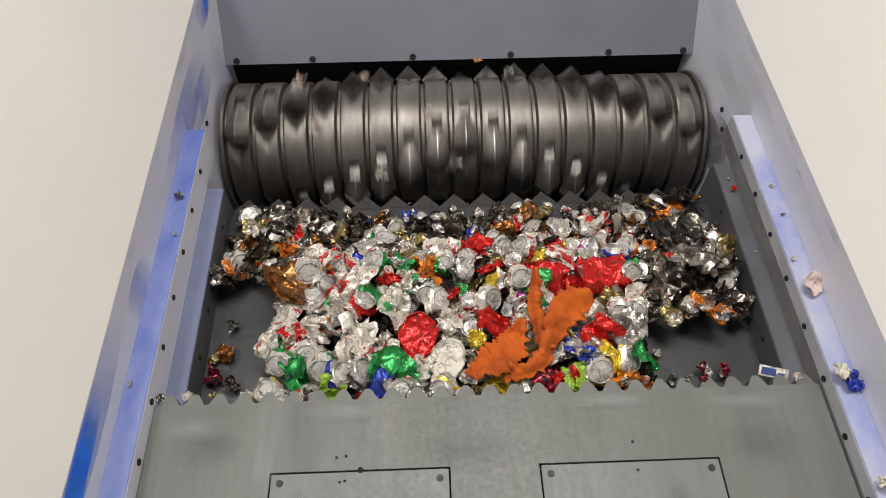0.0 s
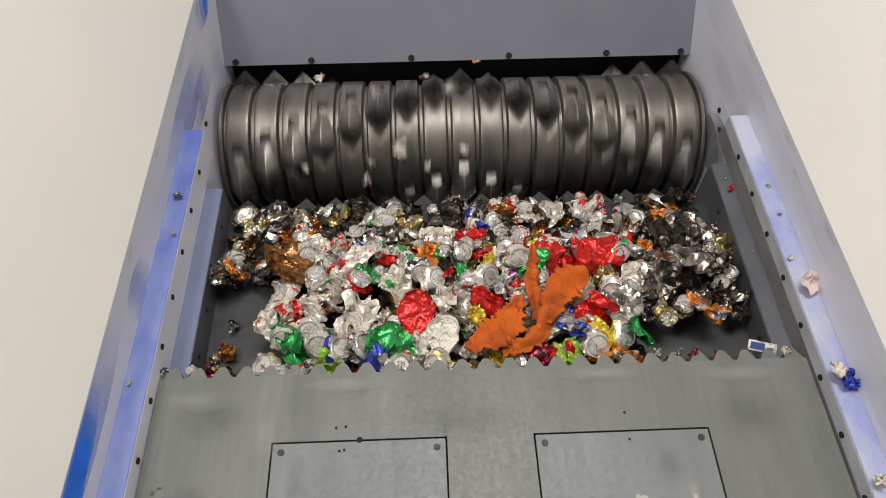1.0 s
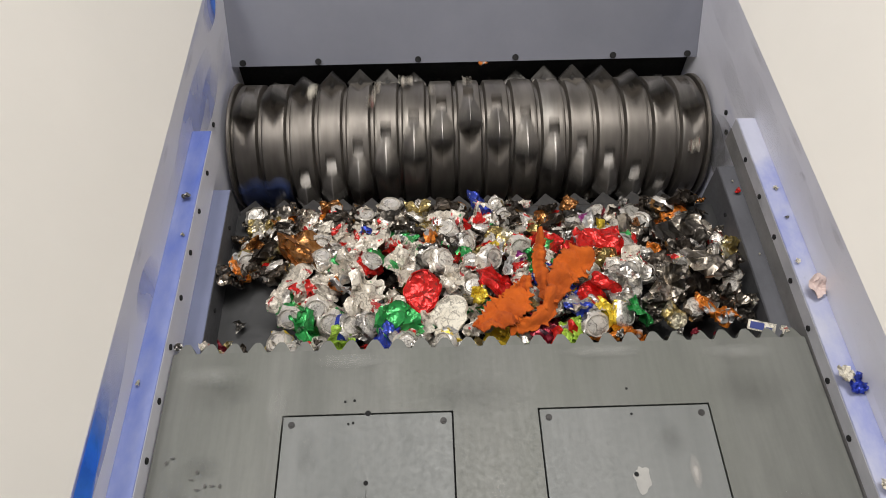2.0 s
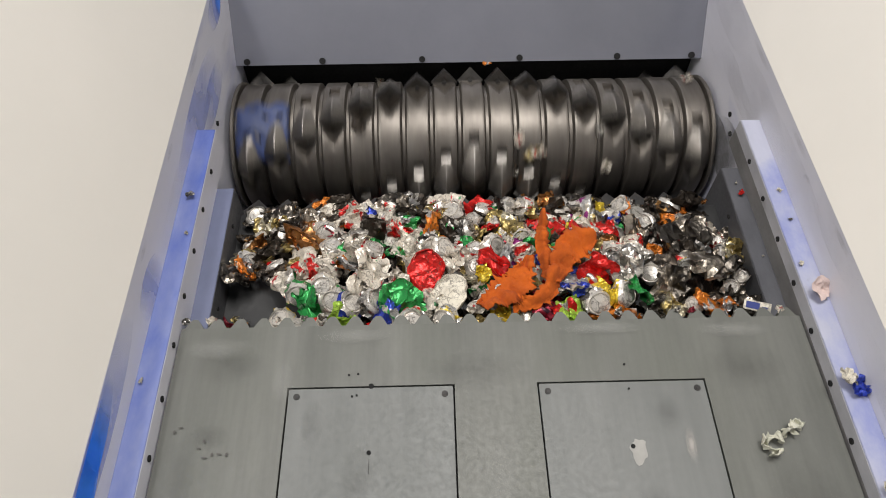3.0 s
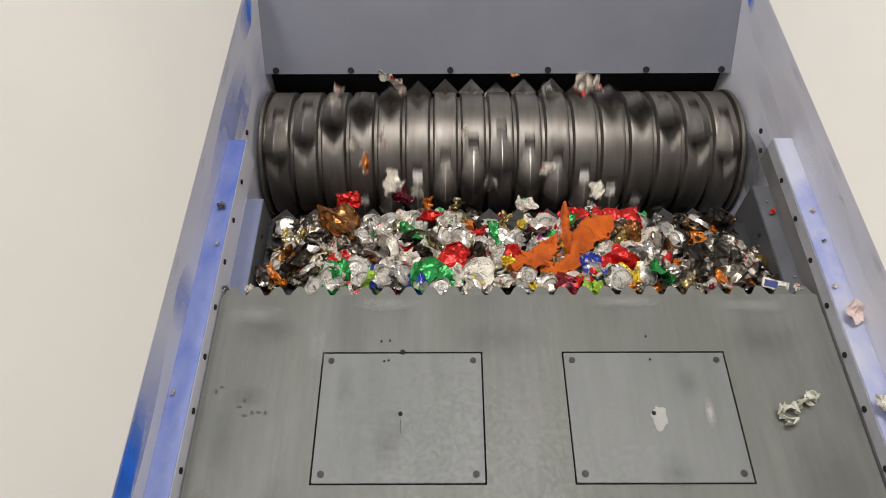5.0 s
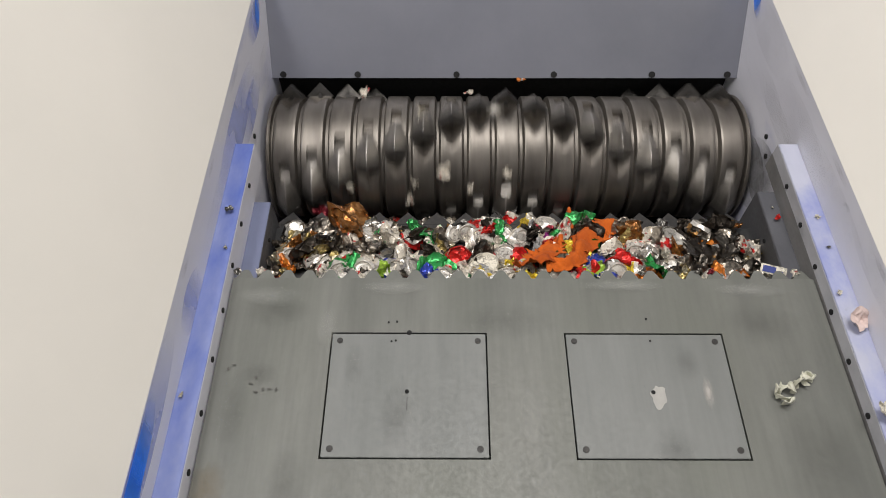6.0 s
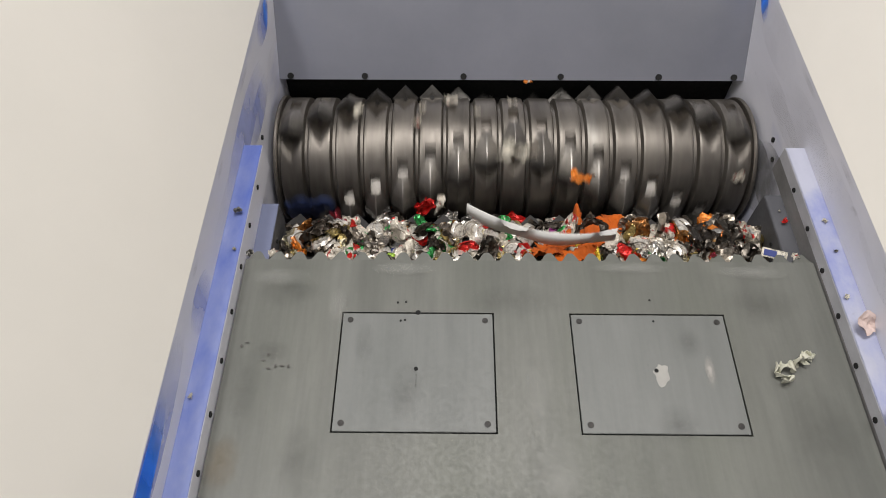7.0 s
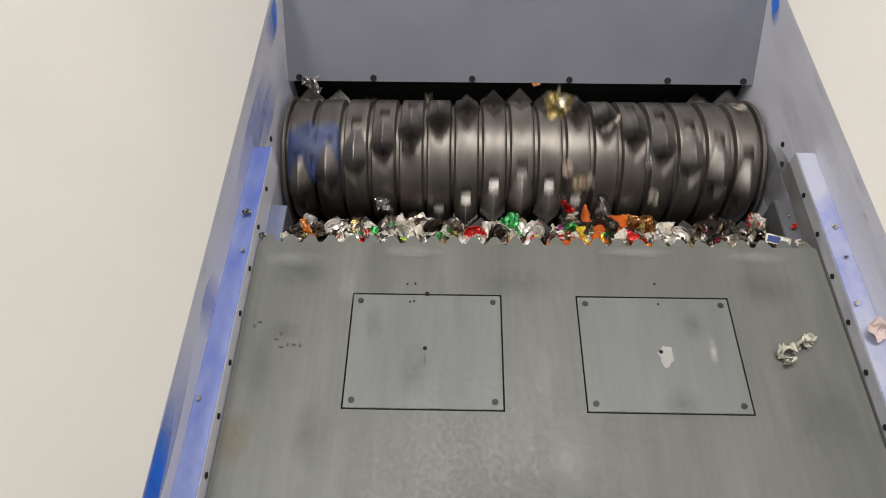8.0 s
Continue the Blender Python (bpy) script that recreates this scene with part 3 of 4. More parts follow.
def scrap(kind, seed, paint, where, turn, size, group="scrap heap"):
    name = {"tube": "crushed_can", "puck": "flattened_can", "disc": "flattened_can", "foil": "foil_scrap"}[kind]
    text = {"tube": "crumpled %s drink can in the scrap heap", "puck": "flattened %s drink can showing its lid", "disc": "flattened %s tin lid facing up in the heap", "foil": "torn crumpled %s scrap in the heap"}[kind] % WORDS[paint]
    ob = tagged(new(name, shape(kind, seed, paint)), text, {"tube": "can", "puck": "can", "disc": "can", "foil": "scrap"}[kind], group)
    ob.scale = (size, size, size)
    ob.matrix_basis = pose(*where, *turn) @ Matrix.Diagonal((size, size, size, 1))
    return ob


def heap_top(y):
    return -0.06 - 0.24 * min(1.0, max(0.0, (y - 0.93) / 0.3)) ** 1.2


# pieces that stand out: place at the start, shape, paint, size, turn
MARKED = [
    (-0.155, 0.72, "disc", 1, "red", 1.18, (22, 8, -6)), (-0.095, 0.652, "disc", 3, "cream", 1.12, (16, -8, -35)),
    (0.012, 0.739, "foil", 4, "red", 1.5, (30, 10, 100)), (-0.471, 0.865, "tube", 2, "brown", 1.5, (20, 40, 70)),
    (-0.409, 0.684, "puck", 2, "white", 1.0, (35, 0, 10)), (-0.466, 0.664, "puck", 3, "green", 1.05, (42, -14, 0)),
    (-0.04, 0.901, "puck", 2, "silver", 1.0, (40, 6, 80)), (-0.426, 0.904, "puck", 4, "white", 1.1, (38, -12, 30)),
    (-0.139, 0.84, "puck", 1, "silver", 1.0, (48, 20, 0)), (-0.335, 0.63, "puck", 4, "blue", 1.05, (30, 24, 50)),
    (-0.285, 0.635, "puck", 2, "silver", 1.1, (34, -20, 120)), (0.254, 0.622, "puck", 3, "silver", 1.15, (36, 8, 10)),
    (0.322, 0.641, "puck", 2, "yellow", 1.1, (40, 12, 60)), (-0.221, 0.64, "foil", 5, "green", 1.4, (30, 6, 15)),
    (-0.45, 0.625, "foil", 6, "green", 1.3, (40, 0, 70)), (0.211, 0.68, "tube", 5, "blue", 0.95, (10, 30, 100)),
    (0.275, 0.707, "tube", 6, "red", 1.05, (20, -30, 40)), (0.361, 0.64, "foil", 7, "green", 1.4, (50, 30, 90)),
    (-0.36, 0.738, "foil", 8, "orange", 1.1, (40, 60, 100)), (0.22, 0.939, "tube", 7, "red_white", 1.15, (10, 40, 60)),
    (-0.009, 0.979, "foil", 1, "red", 1.0, (30, 5, 0)), (0.559, 0.91, "tube", 3, "tarnish", 1.5, (20, 30, 120)),
    (0.572, 0.756, "foil", 2, "orange", 0.6, (50, 0, 0)), (-0.288, 0.735, "foil", 9, "white", 1.4, (22, 8, 30)),
    (-0.208, 0.808, "foil", 10, "white_green", 1.5, (25, 0, 80)), (0.028, 0.863, "foil", 11, "yellow", 0.9, (40, 40, 0)),
    (-0.087, 0.758, "foil", 12, "white", 1.0, (20, 0, 0)), (-0.446, 0.729, "foil", 2, "red_white", 1.1, (40, 0, 0)),
    (-0.498, 1.0, "foil", 3, "orange", 1.1, (30, 50, 0)), (0.22, 0.84, "foil", 4, "red", 1.0, (30, 0, 50)),
    (0.33, 0.72, "tube", 1, "silver", 1.2, (0, 0, 30)), (0.126, 0.627, "tube", 4, "dark_red", 1.1, (0, 30, 60)),
    (0.26, 0.66, "foil", 5, "yellow", 0.9, (20, 0, 0)), (0.06, 0.8, "foil", 6, "purple", 1.1, (30, 10, 20)),
    (0.2, 0.6, "foil", 7, "lime", 1.3, (25, 5, 40)), (0.17, 0.59, "foil", 8, "red", 1.2, (30, 0, 20)),
    (-0.02, 0.71, "foil", 12, "yellow", 0.7, (30, 0, 20)), (0.088, 0.672, "foil", 2, "gold", 1.1, (15, 5, 70)), (-0.3, 0.87, "foil", 1, "red_white", 1.2, (30, 0, 20)),
    (-0.25, 0.605, "foil", 4, "blue", 1.2, (24, 8, 30)), (-0.35, 0.598, "foil", 9, "lime", 1.0, (40, 8, 10)), (0.3, 0.87, "tube", 5, "red", 1.2, (20, 10, 15)),
    (0.1, 0.87, "puck", 4, "red_white", 1.0, (40, 0, 20)), (0.42, 1.04, "foil", 9, "tarnish", 1.6, (30, 0, 20)),
    (0.53, 1.03, "tube", 8, "tarnish", 1.4, (0, 0, 20)), (0.46, 0.86, "foil", 10, "tarnish", 1.6, (30, 0, 20)),
]
HEAP = []   # object, start x, start y, height over the heap's top, turn, moves with the ram from the start
for x, y, kind, seed, paint, size, turn in MARKED:
    d = rng.uniform(0.02, 0.03)
    HEAP.append((scrap(kind, seed, paint, (x, y, heap_top(y) + d), turn, size), x, y, d, turn, -0.53 < x < 0.4))


def fill(x0, x1, y0, y1, step, drop, paints, ahead, sizes):
    y = y0
    row = 0
    while y < y1:
        x = x0 + (step / 2 if row % 2 else 0)
        while x < x1:
            px, py = x + rng.uniform(-0.4, 0.4) * step, y + rng.uniform(-0.4, 0.4) * step
            edge = noise.noise(Vector((px * 9, py * 9, 2.0))) * 0.05
            inside = x0 + edge < px < x1 + edge
            if inside and all(drop > 0.02 or math.hypot(px - m[0], py - m[1]) > (0.05 if m[2] == "disc" else 0.037) * m[5] for m in MARKED):
                kind = rng.choices(("tube", "puck", "foil"), (0.4, 0.33, 0.27))[0]
                seed, paint = rng.randint(1, 12 if kind == "foil" else 8 if kind == "tube" else 4), rng.choice(paints)
                size = rng.uniform(*sizes)
                turn = (rng.uniform(-50, 60), rng.uniform(-50, 50), rng.uniform(0, 360)) if kind != "puck" else (rng.uniform(5, 50), rng.uniform(-30, 30), rng.uniform(0, 360))
                d = -drop + rng.uniform(-0.012, 0.012) + (0.014 if kind == "puck" else 0.0)
                HEAP.append((scrap(kind, seed, paint, (px, py, max(BED + 0.02, heap_top(py) + d)), turn, size), px, py, d, turn, ahead))
            x += step
        y += step * 0.87
        row += 1


LIGHT_MIX = ["white"] * 9 + ["silver"] * 4 + ["red_white", "orange", "red", "green", "yellow", "blue", "red_white", "gold"] + ["green", "orange", "red", "red_white", "red_white", "red", "white_green", "green", "yellow", "blue", "orange", "white_green", "white_green", "red_white", "red_white", "red", "green", "yellow", "gold", "purple", "dull"]
# Dull cans at the sides; also shade painted into under layers and rotor foot.
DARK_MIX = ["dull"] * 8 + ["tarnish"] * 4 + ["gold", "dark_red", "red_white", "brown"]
fill(-0.5, 0.4, 0.585, 1.0, 0.044, 0.0, LIGHT_MIX, True, (0.72, 1.1))
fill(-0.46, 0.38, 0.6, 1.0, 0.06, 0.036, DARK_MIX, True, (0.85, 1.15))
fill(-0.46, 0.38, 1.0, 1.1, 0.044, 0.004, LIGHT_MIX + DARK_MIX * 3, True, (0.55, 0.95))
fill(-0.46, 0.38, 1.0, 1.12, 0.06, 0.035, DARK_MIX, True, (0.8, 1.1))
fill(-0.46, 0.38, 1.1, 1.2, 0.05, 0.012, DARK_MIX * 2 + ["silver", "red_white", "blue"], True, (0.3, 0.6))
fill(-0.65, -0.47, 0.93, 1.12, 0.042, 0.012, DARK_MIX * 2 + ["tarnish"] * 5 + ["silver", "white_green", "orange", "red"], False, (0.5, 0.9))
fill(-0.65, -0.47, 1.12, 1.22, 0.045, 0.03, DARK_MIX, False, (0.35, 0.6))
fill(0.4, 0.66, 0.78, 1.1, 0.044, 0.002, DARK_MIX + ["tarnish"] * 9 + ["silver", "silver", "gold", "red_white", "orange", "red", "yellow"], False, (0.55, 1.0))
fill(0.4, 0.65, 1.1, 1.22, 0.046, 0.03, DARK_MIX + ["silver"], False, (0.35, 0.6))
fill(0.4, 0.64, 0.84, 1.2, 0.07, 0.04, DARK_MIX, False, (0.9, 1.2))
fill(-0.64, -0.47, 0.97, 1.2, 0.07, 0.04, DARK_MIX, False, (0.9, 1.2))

# loose bits lying on the bed in front of the ram
for x, y, paint, seed, size in ((-0.617, 0.808, "silver", 3, 0.5), (-0.621, 0.734, "brown", 5, 0.6), (-0.652, 0.72, "gold", 7, 0.4), (-0.648, 0.675, "dark_red", 2, 0.7), (-0.6, 0.65, "dull", 4, 0.6),
                                (0.521, 0.642, "dark_red", 6, 0.6), (0.576, 0.643, "dark_red", 8, 0.6), (0.43, 0.7, "white", 9, 0.3), (0.45, 0.63, "silver", 10, 0.4), (-0.56, 0.62, "white", 11, 0.4)):
    turn = (rng.uniform(-30, 30), rng.uniform(-30, 30), rng.uniform(0, 360))
    HEAP.append((scrap("foil", seed, paint, (x, y, BED + 0.02), turn, size), x, y, -0.2, turn, False))


def rag_band(line, seed, lift, wrinkle=0.006):
    """A torn band of cloth: a centre line with half widths, ragged along both edges, folded and lifted towards its end."""
    bm = bmesh.new()
    n, across = 56, 11
    fray = random.Random(seed)
    rows = []
    for i in range(n + 1):
        u = i / n * (len(line) - 1)
        k = min(int(u), len(line) - 2)
        f = u - k
        f = f * f * (3 - 2 * f) * 0.5 + f * 0.5
        (x0, y0, w0), (x1, y1, w1) = line[k], line[k + 1]
        c, w = Vector((x0 + (x1 - x0) * f, y0 + (y1 - y0) * f, 0)), w0 + (w1 - w0) * f
        side = Vector((y0 - y1, x1 - x0, 0)).normalized()
        row = []
        for j in range(across + 1):
            v = j / across * 2 - 1
            tear = 1 + (0.45 * noise.noise(Vector((i * 0.3, seed, 9 * (v > 0)))) + 0.3 * noise.noise(Vector((i * 0.9, seed, 5 * (v > 0))))) * abs(v) ** 2
            if j in (0, across):
                tear += fray.uniform(-0.12, 0.22)
            p = c + side * w * v * tear
            q = Vector((p.x, p.y, 0))
            p.z = 0.01 * math.cos(v * 2.2 + seed) + lift * (i / n) ** 2 + 0.03 * abs(noise.noise(q * 19 + Vector((seed, 0, 0)))) + 0.012 * abs(noise.noise(q * 55))
            row.append(bm.verts.new(p + crease(q, seed + 4, 62, wrinkle)))
        rows.append(row)
    for a, b in zip(rows, rows[1:]):
        for j in range(across):
            bm.faces.new((a[j], a[j + 1], b[j + 1], b[j]))
    return bm


RAG = painted("orange_rag_cloth", (0.58, 0.115, 0.005), (0.33, 0.055, 0.003), 0.95, scale=14, fine=150, grain=1.0)
rag = thing("rag", rag_band(((-0.125, -0.098, 0.008), (-0.09, -0.082, 0.03), (-0.055, -0.06, 0.04), (-0.025, -0.035, 0.038), (-0.004, 0.0, 0.02), (0.01, 0.03, 0.008)), 2, 0.012),
            RAG, "torn orange cloth rag lying on the crushed cans", "rag", smooth=True)
tongues = [part("tongue", rag_band(((-0.04, -0.092, 0.018), (0.01, -0.09, 0.014), (0.052, -0.062, 0.017), (0.072, -0.012, 0.02), (0.1, 0.035, 0.034), (0.135, 0.062, 0.04), (0.172, 0.078, 0.012)), 5, 0.03), RAG, rag, "frayed raised orange tongue", smooth=True),
           part("tongue", rag_band(((0.062, -0.045, 0.014), (0.05, 0.01, 0.014), (0.042, 0.07, 0.014), (0.047, 0.11, 0.012), (0.05, 0.145, 0.003)), 7, 0.03), RAG, rag, "narrow raised orange tongue", smooth=True)]
for ob in [rag] + tongues:
    solid = ob.modifiers.new("thickness", "SOLIDIFY")
    solid.thickness = 0.003


# ---- details of walls, rotor seat and ram ----
for s in (-1, 1):
    bm = bmesh.new()
    cylinder(bm, (0, 0, 0), (1, 0, 0), 0.008, 0.006, 12)
    me = mesh_of("wall_bolt", bm, BLACK)
    for y, z in ((1.463, -0.073), (1.416, -0.108)):
        tagged(new("wall_bolt", me), "dark bolt in the side wall beside the rotor", "bolt", "wall bolts").location = (s * (WALL - 0.001), y, z)


def blob(name, x, y, rx, ry, z, mat, parent, seed, label, points=28):
    """A thin worn patch with a ragged outline."""
    bm = bmesh.new()
    ring = []
    for q in range(points):
        a = math.tau * q / points
        w = 1 + 0.55 * noise.noise(Vector((math.cos(a) * 1.3, math.sin(a) * 1.3, seed * 3.3))) + 0.2 * noise.noise(Vector((math.cos(a) * 4, math.sin(a) * 4, seed)))
        ring.append(bm.verts.new((x + rx * w * math.cos(a), y + ry * w * math.sin(a), z)))
    bm.faces.new(ring)
    bmesh.ops.recalc_face_normals(bm, faces=bm.faces)
    return part(name, bm, mat, parent, label)


def soft_stain(name, colour, lo, hi, scale, most=0.75):
    """A stain that thins out in its own cloudy shape."""
    m, ns, ls, sh = material(name)
    sh.inputs["Base Color"].default_value = (*colour, 1)
    sh.inputs["Roughness"].default_value = 0.55
    tc = ns.new("ShaderNodeTexCoord")
    mp = ns.new("ShaderNodeMapping")
    mp.inputs["Location"].default_value = (-1, -1, 0)
    mp.inputs["Scale"].default_value = (2, 2, 0)
    ls.new(tc.outputs["Generated"], mp.inputs["Vector"])
    g = ns.new("ShaderNodeTexGradient")
    g.gradient_type = "SPHERICAL"
    ls.new(mp.outputs[0], g.inputs["Vector"])
    add = ns.new("ShaderNodeMath")
    add.operation = "MULTIPLY"
    ls.new(g.outputs["Fac"], add.inputs[0])
    ls.new(noise_of(ns, ls, scale, 6), add.inputs[1])
    ls.new(ramp(ns, ls, add.outputs[0], [(lo, (0, 0, 0)), (hi, (most,) * 3)]).outputs[0], sh.inputs["Alpha"])
    return m


SMUDGE = soft_stain("dark_rub_mark", (0.06, 0.06, 0.052), 0.08, 0.7, 30, 0.26)
RUST = soft_stain("rust_rub_mark", (0.24, 0.18, 0.1), 0.08, 0.6, 40, 0.5)
CHALK = soft_stain("pale_rub_mark", (0.5, 0.47, 0.43), 0.1, 0.6, 25)
BLUERUB = soft_stain("vivid_blue_rub", (0.02, 0.22, 0.95), 0.02, 0.5, 9, 1.0)
part_z = 0.0012
blob("worn_patch", 0.284, 0.25, 0.02, 0.025, part_z, PALE, ram, 2, "pale chipped patch beside the bolt hole")
blob("rub_mark", 0.396, 0.263, 0.016, 0.05, part_z, CHALK, ram, 3, "faint pale rub mark")
blob("rust_stain", -0.68, 0.035, 0.05, 0.08, part_z, RUST, ram, 4, "brown rust stain")
for q, (x, y, rx, ry) in enumerate(((-0.62, 0.3, 0.06, 0.035), (-0.52, 0.05, 0.06, 0.1), (-0.3, 0.2, 0.05, 0.08), (-0.4, 0.32, 0.03, 0.06), (0.36, 0.33, 0.04, 0.06), (0.6, 0.12, 0.09, 0.12), (-0.02, 0.44, 0.16, 0.05),
                                    (-0.6, 0.47, 0.09, 0.06), (0.55, 0.44, 0.1, 0.07), (0.0, -0.1, 0.3, 0.12), (-0.66, 0.2, 0.04, 0.12), (0.3, 0.14, 0.05, 0.05))):
    blob("rub_mark", x, y, rx, ry, part_z + 0.0005 * q, SMUDGE, ram, q + 5, "dark rub mark")
PALE = soft_stain("pale_wear", (0.42, 0.42, 0.39), 0.06, 0.55, 30, 0.3)
for q, (x, y, rx, ry) in enumerate(((-0.62, 0.5, 0.09, 0.03), (0.57, 0.52, 0.1, 0.025), (-0.33, 0.525, 0.09, 0.022), (0.0, 0.17, 0.03, 0.1), (0.03, 0.0, 0.05, 0.12), (-0.47, 0.42, 0.025, 0.06), (0.25, 0.53, 0.12, 0.018))):
    blob("pale_mark", x, y, rx, ry, part_z + 0.0065 + 0.0003 * q, PALE, ram, q + 31, "pale scraped steel")
for q, (x, y) in enumerate(((-0.686, 0.31), (-0.675, 0.32), (-0.6, 0.262), (-0.585, 0.262), (-0.57, 0.261), (-0.63, 0.275), (-0.62, 0.29), (-0.615, 0.255))):
    blob("scratch", x, y, 0.006 if q % 2 else 0.003, 0.0016 if q % 2 else 0.004, 0.0042, SCORE, ram, q, "short dark scratch")
bm = bmesh.new()
cylinder(bm, (0, 0, 0), (0, 0, 1), 0.0026, 0.003, 10)
me = mesh_of("pin_hole", bm, BLACK)
for x, y in ((-0.326, 0.432), (-0.306, 0.434), (-0.317, 0.382), (-0.307, 0.384), (0.287, 0.443), (0.287, 0.385)):
    part("pin_hole", me, None, ram).location = (x, y, 0.0006)
bm = bmesh.new()
cylinder(bm, (0, 0, 0), (0, 0, 1), 0.006, 0.003, 12)
part("notch", mesh_of("notch", bm, BLACK), None, ram, "dark notch in the hatch joint").location = (-0.276, 0.4045, 0.0008)
for x0, x1, y in ((-0.276, -0.275, 0.215),):
    part("score_line", box(bmesh.new(), x0, x1, y, y + 0.03, 0.0006, 0.0014), SOCKET, ram)
# rub marks of blue primer on the left panel foot and rail
blue_wall = bpy.data.objects["wall_left"]
for y, h in ((0.3, 0.06), (0.18, 0.08), (0.4, 0.05)):
    bm = bmesh.new()
    ring = []
    for q in range(26):
        a = math.tau * q / 26
        ring.append(bm.verts.new((-WALL + 0.0015 + 0.003 * h / 0.07, y + 0.15 * math.cos(a), EDGE - 0.012 + min(0.01, h * math.sin(a)))))
    bm.faces.new(ring)
    part("blue_rub", bm, BLUERUB, blue_wall, "vivid blue bare primer")

for side, host in ((-1, "wall_left"), (1, "wall_right")):
    bm = bmesh.new()
    bm.faces.new([bm.verts.new((side * (WALL - 0.005), (1.79 if side < 0 else 1.86) + 0.04 * math.cos(math.tau * q / 20) + 0.05 * math.sin(math.tau * q / 20), 0.13 + 0.045 * math.sin(math.tau * q / 20))) for q in range(20)])
    part("blue_rub", bm, BLUERUB, bpy.data.objects[host], "vivid blue bare primer")

# grime on the side walls
SCUFF = soft_stain("grey_scuff", (0.2, 0.2, 0.22), 0.06, 0.7, 30, 0.1)
NICK = soft_stain("dark_edge_smudge", (0.14, 0.14, 0.15), 0.1, 0.7, 60, 0.2)
BLUESCUFF = soft_stain("blue_scuff", (0.3, 0.37, 0.8), 0.03, 0.5, 9, 0.5)
grime = random.Random(21)
for side, host in ((-1, bpy.data.objects["wall_left"]), (1, bpy.data.objects["wall_right"])):
    for q in range(8):
        y, z = 0.2 + 0.3 * q + grime.uniform(-0.06, 0.06), grime.uniform(0.06, 0.165)
        if q > 5:
            y, z = grime.uniform(1.3, 1.75), grime.uniform(-0.12, 0.1)
        ry, rz = grime.uniform(0.09, 0.28), grime.uniform(0.03, 0.07)
        bm = bmesh.new()
        bm.faces.new([bm.verts.new((side * (WALL - 0.0006 - 0.0004 * q), y + ry * math.cos(math.tau * n / 18), min(EDGE - 0.001, z + rz * math.sin(math.tau * n / 18)))) for n in range(18)])
        part("scuff", bm, BLUESCUFF if q % 3 and side < 0 else SCUFF, host)
    for q in range(4):
        y, ry = 0.5 + 0.3 * q + grime.uniform(-0.05, 0.05), grime.uniform(0.03, 0.09)
        bm = bmesh.new()
        bm.faces.new([bm.verts.new((side * (WALL - 0.006 - 0.0003 * q), y + ry * math.cos(math.tau * n / 16), EDGE - 0.008 + 0.007 * math.sin(math.tau * n / 16))) for n in range(16)])
        part("edge_smudge", bm, NICK, host)

# oily dirt on the right wall beside the rotor's foot
OILY = soft_stain("oily_grime", (0.09, 0.086, 0.08), 0.03, 0.5, 22, 0.5)
for y, z, ry, rz in ((1.37, -0.15, 0.14, 0.09), (1.45, -0.21, 0.14, 0.1)):
    bm = bmesh.new()
    bm.faces.new([bm.verts.new((WALL - 0.009 - 0.01 * abs(z), y + ry * math.cos(math.tau * n / 20), z + rz * math.sin(math.tau * n / 20))) for n in range(20)])
    part("oil_stain", bm, OILY, bpy.data.objects["wall_right"], "oily dark grime")

# bed knives before the rotor
knife_bar = thing("bed_knife", None, None, "dark steel bed knife with a zigzag edge under the rotor", "bed knife")
part("knife_bar", box(bmesh.new(), -WALL + 0.02, WALL - 0.02, 1.15, 1.235, -0.27, -0.21, 0.003), SOCKET, knife_bar)
pitch = 2 * (HALF - 0.012) / RINGS
me = mesh_of("knife_plate", prism(bmesh.new(), [(-pitch * 0.5, 0), (pitch * 0.5, 0), (0, 0.045)], 2, -0.03, 0.0), SOCKET)
for q in range(RINGS - 1):
    part("knife_plate", me, None, knife_bar).location = (-HALF + 0.012 + pitch * (q + 1), 1.235, -0.212)

# ---- crumbs on rails and walls ----
CRUMBS = (
    (-0.745, 1.083, LEDGE + 0.012, "silver", 4, 0.34, "crumb of silver foil on the guide rail"), (-0.735, 0.97, LEDGE + 0.005, "cream", 2, 0.15, "small white crumb on the guide rail"),
    (-0.757, 0.587, LEDGE + 0.005, "cream", 6, 0.2, "small white crumb on the guide rail"), (0.75, 1.069, LEDGE + 0.005, "cream", 8, 0.2, "small white crumb on the guide rail"),
    (0.735, 0.847, LEDGE + 0.006, "cream", 10, 0.22, "small white crumb on the guide rail"), (0.73, 0.548, LEDGE + 0.02, "cream", 12, 0.6, "white paper crumple on the guide rail"),
    (0.756, 0.53, LEDGE + 0.014, "blue", 9, 0.6, "blue foil crumple on the guide rail"), (0.735, 0.326, LEDGE + 0.015, "cream", 3, 0.5, "white paper crumple on the guide rail"),
    (0.75, 0.976, LEDGE + 0.004, "silver", 5, 0.13, "tiny silver crumb on the guide rail"), (0.702, 1.132, SHELF + 0.01, "red", 7, 0.27, "red foil chip on the lower guide block"),
    (0.7, 1.17, SHELF + 0.004, "cream", 2, 0.1, "tiny white crumb on the lower guide block"), (0.705, 0.93, SHELF + 0.004, "cream", 4, 0.1, "tiny white crumb on the lower guide block"),
    (0.054, 1.768, -0.126, "orange", 4, 0.45, "orange foil lodged under the back plate"),
)
for x, y, z, paint, seed, size, text in CRUMBS:
    ob = scrap("foil", seed, paint, (x, y, z), (12, 8, seed * 37), size, "loose crumbs")
    ob["label"] = text
